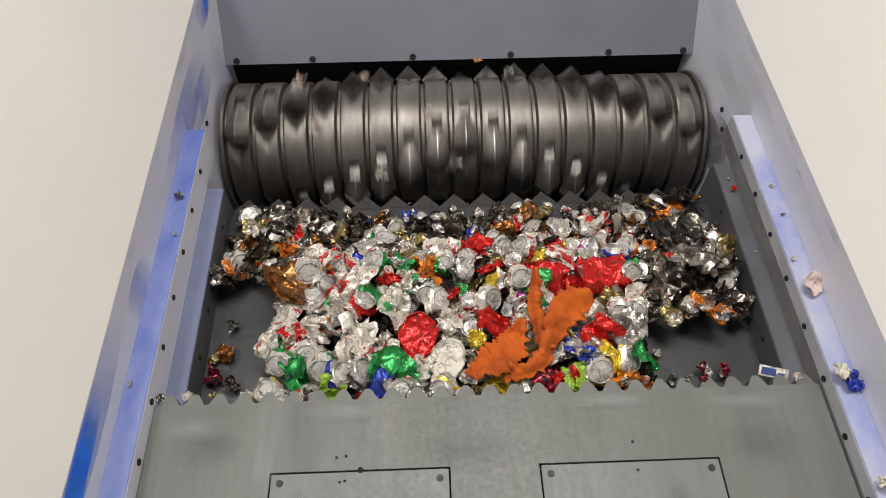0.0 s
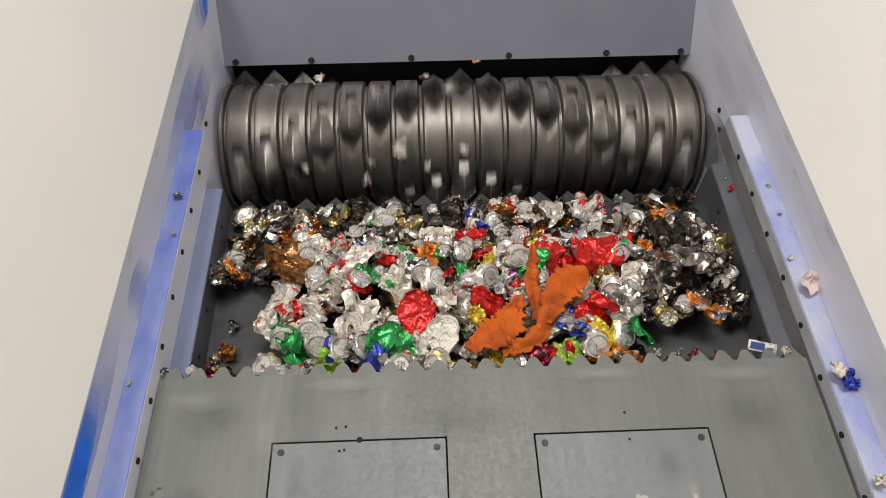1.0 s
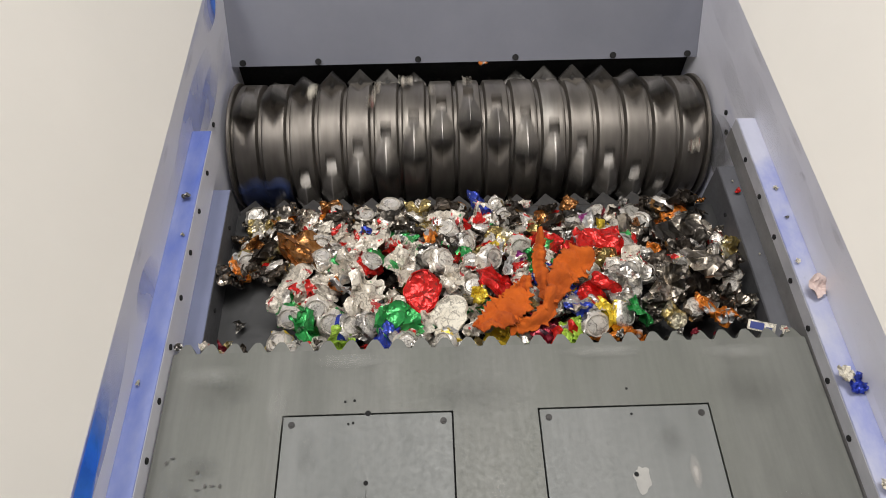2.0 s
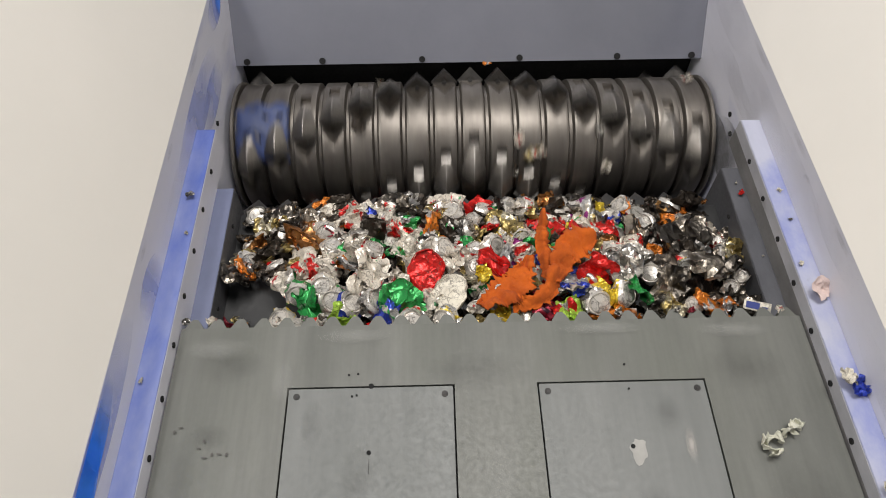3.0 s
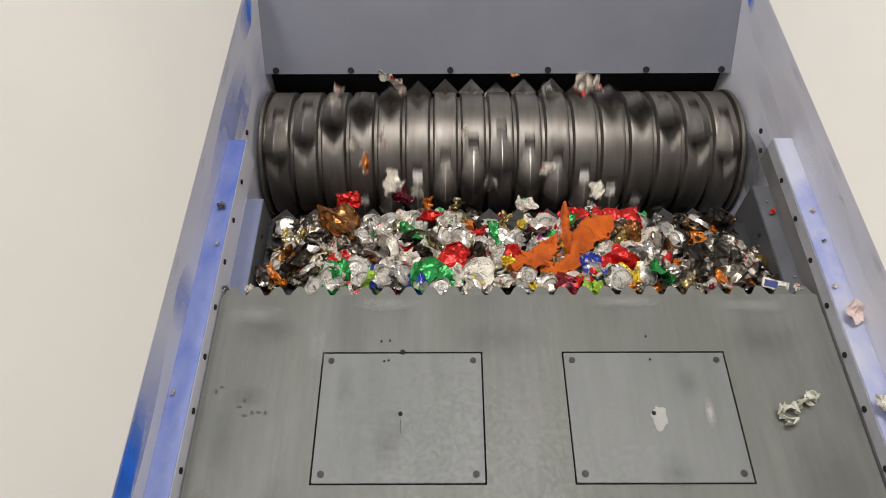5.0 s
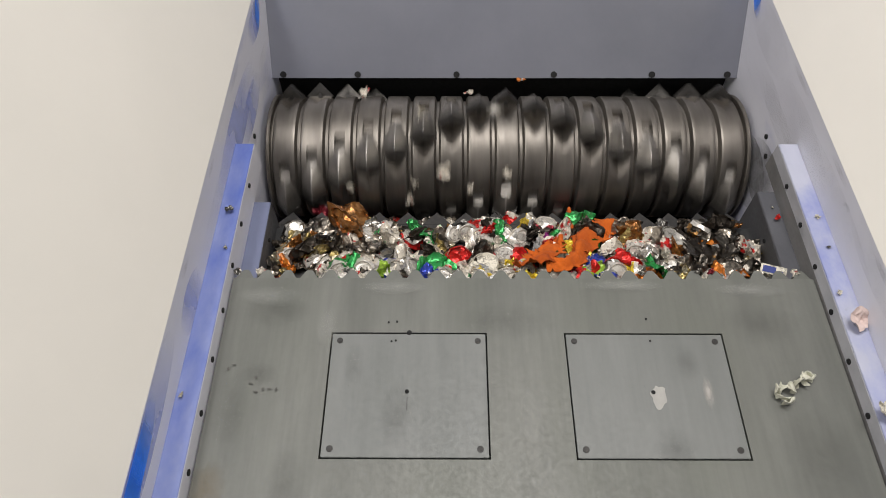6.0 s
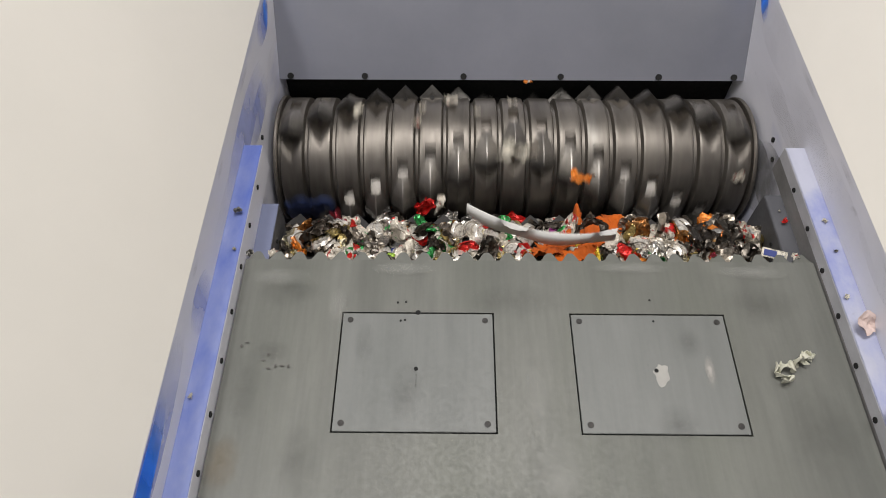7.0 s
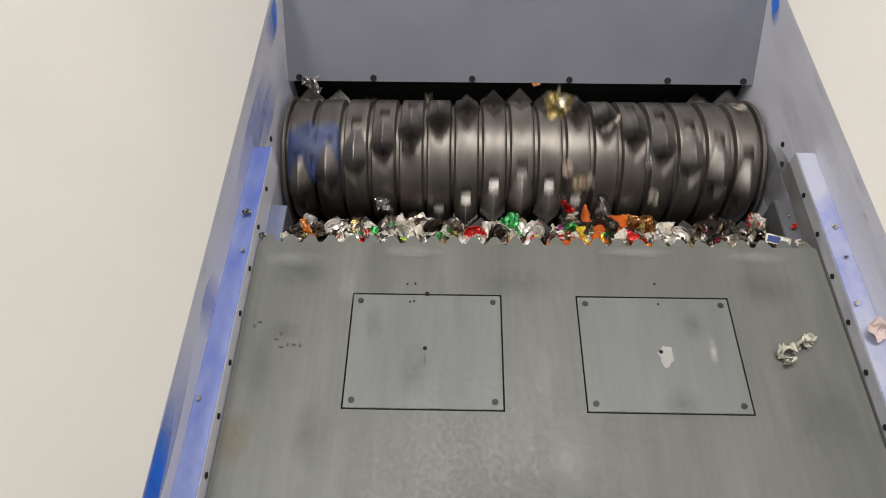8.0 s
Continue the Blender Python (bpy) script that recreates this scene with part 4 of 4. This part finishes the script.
PINK = painted("pinkish_card", (0.66, 0.52, 0.47), (0.58, 0.46, 0.42), 0.7, scale=30)
flake = thing("card_flake", foil(3, 10, 0.08, 0.012, 0.0012), PINK, "folded pinkish card flake on the guide rail", "flake", smooth=False)
flake.matrix_basis = pose(0.752, 0.772, LEDGE + 0.016, 28, -20, 75)

# things that ride on the ram: a torn label on the teeth, bits in the teeth, a paper crumple
RIDERS = []
label_card = thing("torn_label", None, None, "torn white and blue label caught before the ram", "label")
part("card", box(bmesh.new(), -0.033, 0.033, -0.012, 0.012, -0.0008, 0.0008, 0.0003), PAINTS["cream"], label_card, "white card")
INKB = painted("blue_print", (0.05, 0.07, 0.25), (0.04, 0.05, 0.18), 0.5)
part("print", box(bmesh.new(), -0.028, 0.005, -0.008, 0.008, 0.001, 0.0016), INKB, label_card, "dark blue printed field")
part("print", box(bmesh.new(), 0.01, 0.024, -0.004, 0.001, 0.001, 0.0016), INKB, label_card, "dark blue printed bar")
RIDERS.append((label_card, (0.637, FRONT + 0.03, -0.018), (28, 6, -12)))
for q, (x, paint) in enumerate(((-0.655, "white"), (-0.6, "gold"), (-0.5, "white"), (-0.44, "silver"), (-0.395, "dull"), (0.44, "silver"), (0.47, "dark_red"), (0.68, "white"), (0.3, "silver"), (-0.71, "silver"))):
    ob = scrap("foil", 1 + q, paint, (x, FRONT + 0.012, -0.004), (30, 10, 40 * q), 0.3, "bits in the ram teeth")
    ob["label"] = "small %s scrap caught in the ram teeth" % WORDS[paint]
    RIDERS.append((ob, (x, FRONT + 0.014, -0.002), (30, 10, 40 * q)))


PAPER = painted("off_white_paper", (0.62, 0.6, 0.5), (0.5, 0.5, 0.4), 0.75, scale=30, patch=(0.6, 0.1, 0.1), patch_at=(0.72, 0.76))
paper = thing("paper_crumple", rag_band(((-0.026, -0.036, 0.005), (-0.034, -0.018, 0.008), (-0.036, -0.002, 0.009), (-0.018, 0.002, 0.009), (0.0, 0.004, 0.006), (0.02, 0.014, 0.008), (0.034, 0.03, 0.012), (0.05, 0.03, 0.007)), 11, 0.006, 0.034),
              PAPER, "twisted off-white paper crumple thrown onto the ram", "paper")
paper.modifiers.new("thickness", "SOLIDIFY").thickness = 0.0012

# ---- pieces thrown up by the rotor: shape, paint, size and way ----
THROWN = (
    ("foil", 3, "silver", 0.70, ((3.2, 0.175, 1.440, 0.060), (3.3, 0.158, 1.440, 0.143), (3.5, 0.152, 1.440, 0.182), (3.7, 0.184, 1.440, -0.025), (3.9, 0.205, 1.340, -0.240))),
    ("foil", 5, "white_green", 0.60, ((3.3, 0.227, 1.440, 0.038), (3.5, 0.213, 1.440, 0.152), (3.6, 0.122, 1.440, 0.188), (3.7, 0.214, 1.440, 0.164), (3.8, 0.222, 1.440, 0.042), (4.0, 0.255, 1.340, -0.240))),
    ("foil", 7, "red_white", 0.75, ((3.4, 0.330, 1.440, 0.079), (3.5, 0.348, 1.440, 0.156), (3.6, 0.376, 1.440, 0.100), (3.7, 0.374, 1.407, -0.089), (3.9, 0.387, 1.340, -0.272))),
    ("puck", 2, "orange", 1.00, ((3.6, -0.686, 1.357, -0.162), (3.8, -0.693, 1.340, -0.222), (3.9, -0.738, 1.348, -0.178), (4.0, -0.736, 1.340, -0.200), (4.1, -0.704, 1.340, -0.233), (4.4, -0.711, 1.340, -0.264))),
    ("tube", 3, "red_white", 0.70, ((3.9, 0.102, 1.440, 0.087), (4.0, 0.091, 1.440, 0.173), (4.1, 0.079, 1.440, 0.169), (4.2, 0.049, 1.440, 0.150), (4.3, 0.064, 1.440, 0.015), (4.5, 0.062, 1.340, -0.213))),
    ("foil", 9, "silver", 0.70, ((3.9, 0.139, 1.440, 0.108), (4.0, 0.136, 1.440, 0.216), (4.1, 0.247, 1.440, 0.213), (4.2, 0.273, 1.440, 0.248), (4.3, 0.302, 1.440, 0.174), (4.4, 0.338, 1.440, 0.016), (4.6, 0.371, 1.340, -0.237))),
    ("foil", 10, "cream", 0.80, ((3.8, 0.262, 1.440, 0.041), (3.9, 0.280, 1.382, -0.132), (4.0, 0.228, 1.068, -0.060), (4.3, 0.235, 1.070, -0.060))),
    ("foil", 2, "white", 0.50, ((4.3, -0.358, 1.440, 0.105), (4.4, -0.331, 1.440, 0.262), (4.5, -0.318, 1.440, 0.360), (4.6, -0.313, 1.440, 0.435), (4.8, -0.332, 1.440, 0.331), (4.9, -0.346, 1.440, 0.171), (5.1, -0.380, 1.340, -0.177))),
    ("foil", 11, "white", 0.90, ((4.3, -0.376, 1.440, 0.084), (4.4, -0.353, 1.440, 0.188), (4.5, -0.334, 1.440, 0.262), (4.6, -0.356, 1.440, 0.243), (4.7, -0.359, 1.440, 0.181), (4.8, -0.339, 1.440, 0.085), (5.0, -0.344, 1.340, -0.179))),
    ("foil", 8, "orange", 0.80, ((4.3, -0.299, 1.440, 0.062), (4.4, -0.293, 1.440, 0.148), (4.5, -0.292, 1.440, 0.201), (4.6, -0.290, 1.440, 0.176), (4.7, -0.332, 1.440, 0.142), (4.8, -0.364, 1.440, 0.042), (5.0, -0.407, 1.365, -0.104), (5.1, -0.417, 1.340, -0.204))),
    ("tube", 5, "red", 0.50, ((4.4, -0.424, 1.440, 0.109), (4.5, -0.430, 1.440, 0.143), (4.6, -0.430, 1.440, 0.148), (4.7, -0.457, 1.432, 0.001), (4.9, -0.476, 1.340, -0.211))),
    ("foil", 6, "orange", 0.70, ((4.4, -0.166, 1.440, 0.107), (4.5, -0.188, 1.440, 0.151), (4.6, -0.195, 1.440, 0.030), (4.8, -0.216, 1.340, -0.219))),
    ("foil", 12, "gold", 0.60, ((4.4, -0.142, 1.440, 0.107), (4.5, -0.157, 1.440, 0.155), (4.6, -0.122, 1.440, 0.052), (4.8, -0.138, 1.340, -0.220))),
    ("foil", 1, "white", 0.65, ((4.4, 0.046, 1.440, 0.105), (4.5, 0.060, 1.440, 0.088), (4.6, 0.069, 1.415, -0.038), (4.8, 0.071, 1.340, -0.221))),
    ("foil", 4, "white", 0.60, ((4.4, 0.227, 1.440, 0.103), (4.5, 0.233, 1.440, 0.090), (4.6, 0.259, 1.415, -0.039), (4.8, 0.281, 1.340, -0.223))),
    ("foil", 3, "red_white", 1.05, ((4.5, 0.126, 1.440, 0.066), (4.7, 0.109, 1.440, 0.254), (4.8, 0.152, 1.440, 0.320), (4.9, 0.198, 1.440, 0.272), (5.0, 0.219, 1.440, 0.144), (5.1, 0.243, 1.440, 0.073), (5.2, 0.268, 1.398, -0.041), (5.4, 0.298, 1.340, -0.257))),
    ("foil", 9, "white", 0.75, ((4.8, -0.313, 1.440, 0.084), (4.9, -0.317, 1.440, 0.151), (5.0, -0.329, 1.440, 0.146), (5.1, -0.347, 1.440, 0.096), (5.3, -0.351, 1.340, -0.201))),
    ("foil", 7, "white", 0.60, ((4.8, 0.148, 1.440, 0.060), (4.9, 0.140, 1.407, -0.036), (5.0, 0.130, 1.357, -0.122), (5.1, 0.130, 1.340, -0.220), (5.3, 0.093, 1.166, -0.060))),
    ("foil", 10, "cream", 0.70, ((4.8, 0.280, 1.440, 0.038), (4.9, 0.286, 1.382, -0.082), (5.0, 0.284, 1.340, -0.195), (5.1, 0.298, 1.340, -0.235), (5.3, 0.238, 1.147, -0.060))),
    ("tube", 6, "dark_red", 0.70, ((4.8, -0.321, 1.398, -0.054), (4.9, -0.319, 1.340, -0.185), (5.0, -0.321, 1.340, -0.220), (5.2, -0.309, 1.166, -0.060))),
    ("foil", 4, "red", 0.75, ((6.2, -0.340, 1.415, 0.007), (6.3, -0.334, 1.369, -0.074), (6.4, -0.288, 1.365, -0.080), (6.5, -0.273, 1.344, -0.118), (6.6, -0.279, 1.340, -0.207), (6.8, -0.267, 1.145, -0.060))),
    ("foil", 6, "dark_red", 1.00, ((6.2, -0.579, 1.357, -0.100), (6.4, -0.607, 1.340, -0.269), (6.5, -0.541, 1.166, -0.060), (6.7, -0.542, 1.153, -0.060))),
    ("foil", 1, "cream", 1.1, ((7.1, -0.009, 1.440, 0.165), (7.2, 0.005, 1.440, 0.060), (7.3, 0.018, 1.361, -0.079), (7.4, 0.007, 1.133, -0.060), (7.6, 0.002, 1.116, -0.060))),
    ("foil", 8, "red", 0.70, ((7.2, 0.027, 1.440, 0.145), (7.3, 0.030, 1.440, 0.226), (7.4, 0.033, 1.440, 0.291), (7.5, 0.035, 1.440, 0.246), (7.6, 0.067, 1.440, 0.097), (7.8, 0.129, 1.340, -0.190))),
    ("foil", 5, "silver", 0.90, ((7.4, -0.298, 1.440, 0.124), (7.6, -0.295, 1.440, 0.210), (7.7, -0.291, 1.440, 0.212), (7.8, -0.313, 1.440, 0.128), (7.9, -0.388, 1.340, -0.143), (8.0, -0.413, 1.340, -0.240))),
    ("foil", 12, "gold", 1.00, ((7.5, 0.018, 1.440, 0.127), (7.6, 0.015, 1.440, 0.209), (7.7, 0.015, 1.440, 0.267), (7.8, 0.030, 1.440, 0.278), (7.9, 0.056, 1.440, 0.214), (8.0, 0.078, 1.440, 0.093))),
    ("foil", 2, "silver", 0.70, ((7.7, -0.630, 1.398, -0.013), (7.8, -0.630, 1.440, 0.059), (7.9, -0.618, 1.440, 0.136), (8.0, -0.611, 1.440, 0.161))),
    ("foil", 9, "white", 0.70, ((7.8, 0.203, 1.440, 0.154), (7.9, 0.215, 1.440, 0.125), (8.0, 0.236, 1.419, 0.038))),
    ("foil", 11, "silver", 0.90, ((7.7, 0.197, 1.440, 0.068), (7.8, 0.208, 1.382, -0.031), (7.9, 0.224, 1.340, -0.132), (8.0, 0.247, 1.340, -0.235))),
    ("foil", 6, "red_white", 0.80, ((7.5, 0.052, 1.440, 0.169), (7.6, 0.067, 1.440, 0.097), (7.7, 0.111, 1.382, -0.034), (7.8, 0.127, 1.340, -0.176), (8.0, 0.147, 1.340, -0.272))),
    ("foil", 1, "orange", 0.70, ((6.8, 0.163, 1.440, 0.058), (6.9, 0.185, 1.390, -0.028), (7.0, 0.191, 1.344, -0.113), (7.1, 0.201, 1.340, -0.201), (7.3, 0.152, 1.152, -0.060))),
    ("foil", 3, "white", 0.70, ((6.3, -0.240, 1.440, 0.178), (6.5, 0.132, 1.440, 0.110), (6.7, -0.188, 1.440, 0.162), (6.8, -0.253, 1.440, 0.162), (6.9, -0.242, 1.440, 0.056), (7.0, -0.238, 1.340, -0.234))),
)
thrown = [(scrap(kind, seed, paint, (way[0][1], 1.29, -0.735), (0, 0, 0), size * 1.3, "thrown scrap"), way) for kind, seed, paint, size, way in THROWN]

for (ob, way), (kind, seed, paint, size, rest) in zip(thrown, THROWN):
    ob["label"] = "torn %s scrap thrown up by the rotor" % WORDS[paint]

# long strip that whips over the rotor: time, middle, and the way from end to end
STRIP_WAY = (
    (6.4, -0.127, 1.456, 0.155, 0.139, 0.008, 0.013),
    (6.5, -0.174, 1.429, 0.109, 0.206, 0.047, 0.083),
    (6.6, -0.167, 1.321, 0.067, 0.172, 0.254, 0.154),
    (6.7, -0.145, 1.300, 0.064, 0.190, 0.289, 0.148),
    (6.8, -0.079, 1.284, 0.061, 0.296, 0.313, 0.142),
    (6.9, 0.020, 1.144, -0.010, 0.439, -0.007, 0.000),
    (7.0, 0.036, 1.089, -0.010, 0.448, -0.098, 0.000),
    (7.1, 0.051, 1.189, -0.010, 0.453, 0.004, 0.000),
    (7.2, 0.047, 1.170, -0.010, 0.421, 0.023, 0.000),
    (7.3, 0.044, 1.238, -0.084, 0.344, -0.225, 0.149),
    (7.4, 0.047, 1.250, -0.104, 0.337, -0.199, 0.189),
    (7.5, 0.132, 1.303, 0.054, 0.016, 0.251, 0.128),
    (7.6, 0.139, 1.383, -0.026, -0.036, 0.067, 0.250),
    (7.7, 0.338, 1.264, -0.091, 0.129, 0.171, -0.163),
)
bm = bmesh.new()
rows = []
for q in range(25):
    u = q / 24 * 2 - 1
    w = 0.021 + 0.003 * math.sin(7 * u)
    x, z = 0.2 * u, 0.055 * (1 - u * u) - 0.02 + 0.002 * math.sin(6 * u)
    rows.append([bm.verts.new((x, -w, z)), bm.verts.new((x, w, z + 0.004 * math.sin(5 * u))), bm.verts.new((x, w, z - 0.002)), bm.verts.new((x, -w, z - 0.002))])
for a, b in zip(rows, rows[1:]):
    for q in range(4):
        bm.faces.new((a[q], a[(q + 1) % 4], b[(q + 1) % 4], b[q]))
bm.faces.new(rows[0]), bm.faces.new(rows[-1][::-1])
bmesh.ops.recalc_face_normals(bm, faces=bm.faces)
STRAP = painted("white_strap", (0.66, 0.65, 0.62), (0.55, 0.54, 0.52), 0.5, scale=25)
strap = thing("plastic_strip", bm, STRAP, "long curved white plastic strip whipped over the rotor", "strip", smooth=True)


# bits of scrap caught on the rotor
caught = []
grab = random.Random(5)
for q in range(24):
    x, a = grab.uniform(-0.72, 0.72), grab.uniform(0, 360)
    paint = grab.choice(("white", "white", "white", "cream", "silver", "silver", "red_white", "dull", "gold"))
    ob = scrap("foil", grab.randint(1, 12), paint, (x, AXIS_Y, AXIS_Z), (0, 0, 0), grab.uniform(0.35, 0.7), "scrap caught on the rotor")
    ob["label"] = "torn %s scrap caught on the spinning rotor" % WORDS[paint]
    caught.append((ob, pose(x, 0, 0, a, 0, 0) @ pose(0, 0, RADIUS + 0.012, grab.uniform(-25, 25), grab.uniform(-25, 25), grab.uniform(0, 360))))


# a blue film wrapped on the first two rings
bm = bmesh.new()
sheet = []
for i in range(13):
    a = radians(-142 + 4.2 * i)
    sheet.append([bm.verts.new((-0.735 + 0.16 * j / 8 + 0.008 * math.sin(2.3 * i), -(RADIUS + 0.006 + 0.005 * noise.noise(Vector((i * 0.9, j * 0.8, 4)))) * math.sin(a + 0.05 * math.sin(1.7 * j)),
                               (RADIUS + 0.006 + 0.005 * noise.noise(Vector((i * 0.9, j * 0.8, 4)))) * math.cos(a + 0.05 * math.sin(1.7 * j)))) for j in range(9)])
for i in range(12):
    for j in range(8):
        if (i * 5 + j * 3) % 11:
            bm.faces.new((sheet[i][j], sheet[i + 1][j], sheet[i + 1][j + 1], sheet[i][j + 1]))
FILM = painted("dull_blue_film", (0.05, 0.075, 0.2), (0.03, 0.045, 0.11), 0.5, scale=20)
film_rag = thing("plastic_film", bm, FILM, "torn blue plastic film wrapped on the rotor", "film", smooth=True)
film_rag.modifiers.new("thickness", "SOLIDIFY").thickness = 0.001
caught.append((film_rag, Matrix.Identity(4)))


# ---- motion ----
def front(t):
    return FRONT + SPEED * t


def heap_rows(ob, x, y, d, turn, ahead, seed):
    """A piece rides before the ram; close to the rotor the heap packs, and what reaches the rotor is drawn down into the pit."""
    r = random.Random(seed)
    size = ob.scale[0]
    gap = max(0.045, y - FRONT) if ahead else 0.05 + 0.45 * max(0.0, y - 0.8)
    sway = [r.uniform(-14, 14) for _ in range(3)]
    rows, pos, eaten = [], y, None
    last = -0.25
    for k in range(33):
        t = k * 0.25
        if eaten is None:
            if ahead and k:
                packed = t > 4.5 and pos > front(t) + 0.06
                pos += SPEED * 0.25 * (0.35 if packed else 1.0)
            pos = max(pos, front(t) + 0.035 + 0.2 * (gap if ahead else 0.5 * gap)) if (not ahead or t > 4.5) else pos
            if not ahead:
                pos = max(pos, min(front(t) + gap, 1.27))
            if pos > 1.3 and ahead:
                eaten = t
            pos = min(pos, 1.31)
        thin = min(1.0, max(0.0, (t - 4.6) / 3.0))
        z = max(BED + 0.02 if pos < 1.17 else -0.32, heap_top(pos) + d - 0.036 * thin)
        yy, zz = pos, z
        if eaten is not None:
            fall = t - eaten
            zz = max(-0.72 + 0.03 * r.random(), z - 0.42 * fall)
            yy = 1.31
        if k % 2 == 0 or (eaten is not None and t - eaten < 1.6):
            u = t / 8
            jolt = 2.5 * math.sin(5 * t + seed)
            rows.append((t, pose(x + 0.004 * math.sin(3 * t + seed), yy, zz + 0.002 * math.sin(7 * t + seed), turn[0] + sway[0] * u + jolt, turn[1] + sway[1] * u, turn[2] + sway[2] * u)))
    return rows


def thrown_rows(way, seed):
    """Caught by a tooth in the nip, thrown up, and drawn down again."""
    r = random.Random(100 + seed)
    spin = [r.uniform(-260, 260) for _ in range(3)]
    t0, x0 = way[0][0], way[0][1]
    t1, x1, y1, z1 = way[-1]

    def turn(t):
        return [a * min(max(t - t0, -0.2), t1 - t0 + 0.3) + 40 * k for k, a in enumerate(spin)]
    rows = [(0.0, pose(x0, 1.29, -0.735, *turn(0))), (t0 - 0.5, pose(x0, 1.29, -0.735, *turn(t0 - 0.5))), (t0 - 0.3, pose(x0, 1.29, -0.42, *turn(t0 - 0.3))), (t0 - 0.15, pose(x0, 1.3, -0.2, *turn(t0 - 0.15)))]
    rows += [(t, pose(x, y, z, *turn(t))) for t, x, y, z in way]
    if t1 < 7.2:
        rows += [(t1 + 0.3, pose(x1, 1.32, -0.3, *turn(t1 + 0.3))), (t1 + 0.6, pose(x1, 1.3, -0.68, *turn(t1 + 0.6))), (8.0, pose(x1, 1.3, -0.735, *turn(8)))]
    elif t1 < 8.0:
        rows.append((8.0, pose(x1, y1 - 0.03, max(z1 - 0.1, -0.2), *turn(8))))
    return rows


def strip_rows():
    rows = [(0.0, pose(-0.1, 1.29, -0.728)), (5.9, pose(-0.1, 1.29, -0.728)), (6.1, pose(-0.1, 1.3, -0.38)), (6.25, pose(-0.12, 1.3, -0.1, 20))]
    flip = {6.9: 5, 7.0: 50, 7.1: 120}
    for t, x, y, z, dx, dy, dz in STRIP_WAY:
        chord = Vector((dx, dy, dz))
        lean = min(1.0, chord.length / 0.4)
        along = (chord.normalized() * lean + Vector((0, 0.62, -0.78)) * math.sqrt(1 - lean * lean)).normalized()
        up = Vector((0, -0.55, 0.83))
        up = (up - along * up.dot(along)).normalized()
        turn = Matrix((along, up.cross(along), up)).transposed().to_4x4()
        rows.append((t, Matrix.Translation((x, y, z)) @ turn @ pose(0, 0, 0, flip.get(t, 0 if t < 6.9 else 150))))
    return rows + [(7.85, rows[-1][1] @ Matrix.Translation((0, 0, -0.04))), (8.0, pose(0.36, 1.3, -0.34, 60, 30, 20))]


def motions():
    walk(ram, [(t * 0.5, pose(0, SPEED * t * 0.5, 0)) for t in range(17)])
    walk(rotor, [(t * 0.1, pose(0, AXIS_Y, AXIS_Z, SPIN * t * 0.1, 0, 0)) for t in range(81)])
    for k, (ob, x, y, d, turn, ahead) in enumerate(HEAP):
        walk(ob, heap_rows(ob, x, y, d, turn, ahead, k))
    for ob, seat in caught:
        walk(ob, [(t * 0.1, pose(0, AXIS_Y, AXIS_Z, SPIN * t * 0.1, 0, 0) @ seat) for t in range(81)])
    sink = ((0.0, 0.7, -0.004, 3), (1.0, 0.76, -0.004, 3), (2.0, 0.82, -0.004, 4), (3.0, 0.88, -0.006, 4), (4.0, 0.94, -0.01, 3), (4.5, 0.975, -0.015, 2),
            (5.0, 1.04, -0.075, -18), (5.5, 1.06, -0.1, -25), (6.5, 1.085, -0.098, -26), (7.2, 1.105, -0.104, -28), (8.0, 1.125, -0.114, -30))
    walk(rag, [(t, pose(0.075 + 0.006 * t, y, z, a)) for t, y, z, a in sink])
    for ob, (x, y, z), turn in RIDERS:
        walk(ob, [(t * 0.5, pose(x, y + SPEED * t * 0.5, z, *turn)) for t in range(17)])
    for k, (ob, way) in enumerate(thrown):
        walk(ob, thrown_rows(way, k))
    walk(strap, strip_rows())
    flight = [(0.0, pose(0.4, 1.29, -0.75)), (2.1, pose(0.4, 1.29, -0.75)), (2.3, pose(0.4, 1.3, -0.38)), (2.45, pose(0.42, 1.32, -0.05, 40)), (2.55, pose(0.46, 1.5, 0.25, 90)), (2.7, pose(0.6, 0.95, 0.24, 120, 30)),
              (2.8, pose(0.655, 0.63, 0.11, 60, 40, 60)), (2.9, pose(0.61, 0.50, 0.03, 20, 20, 30))]
    flight += [(3.0 + 0.5 * k, pose(0.583, 0.262 + SPEED * (3.0 + 0.5 * k), 0.003, 0, 0, 0)) for k in range(11)]
    walk(paper, flight)


motions()
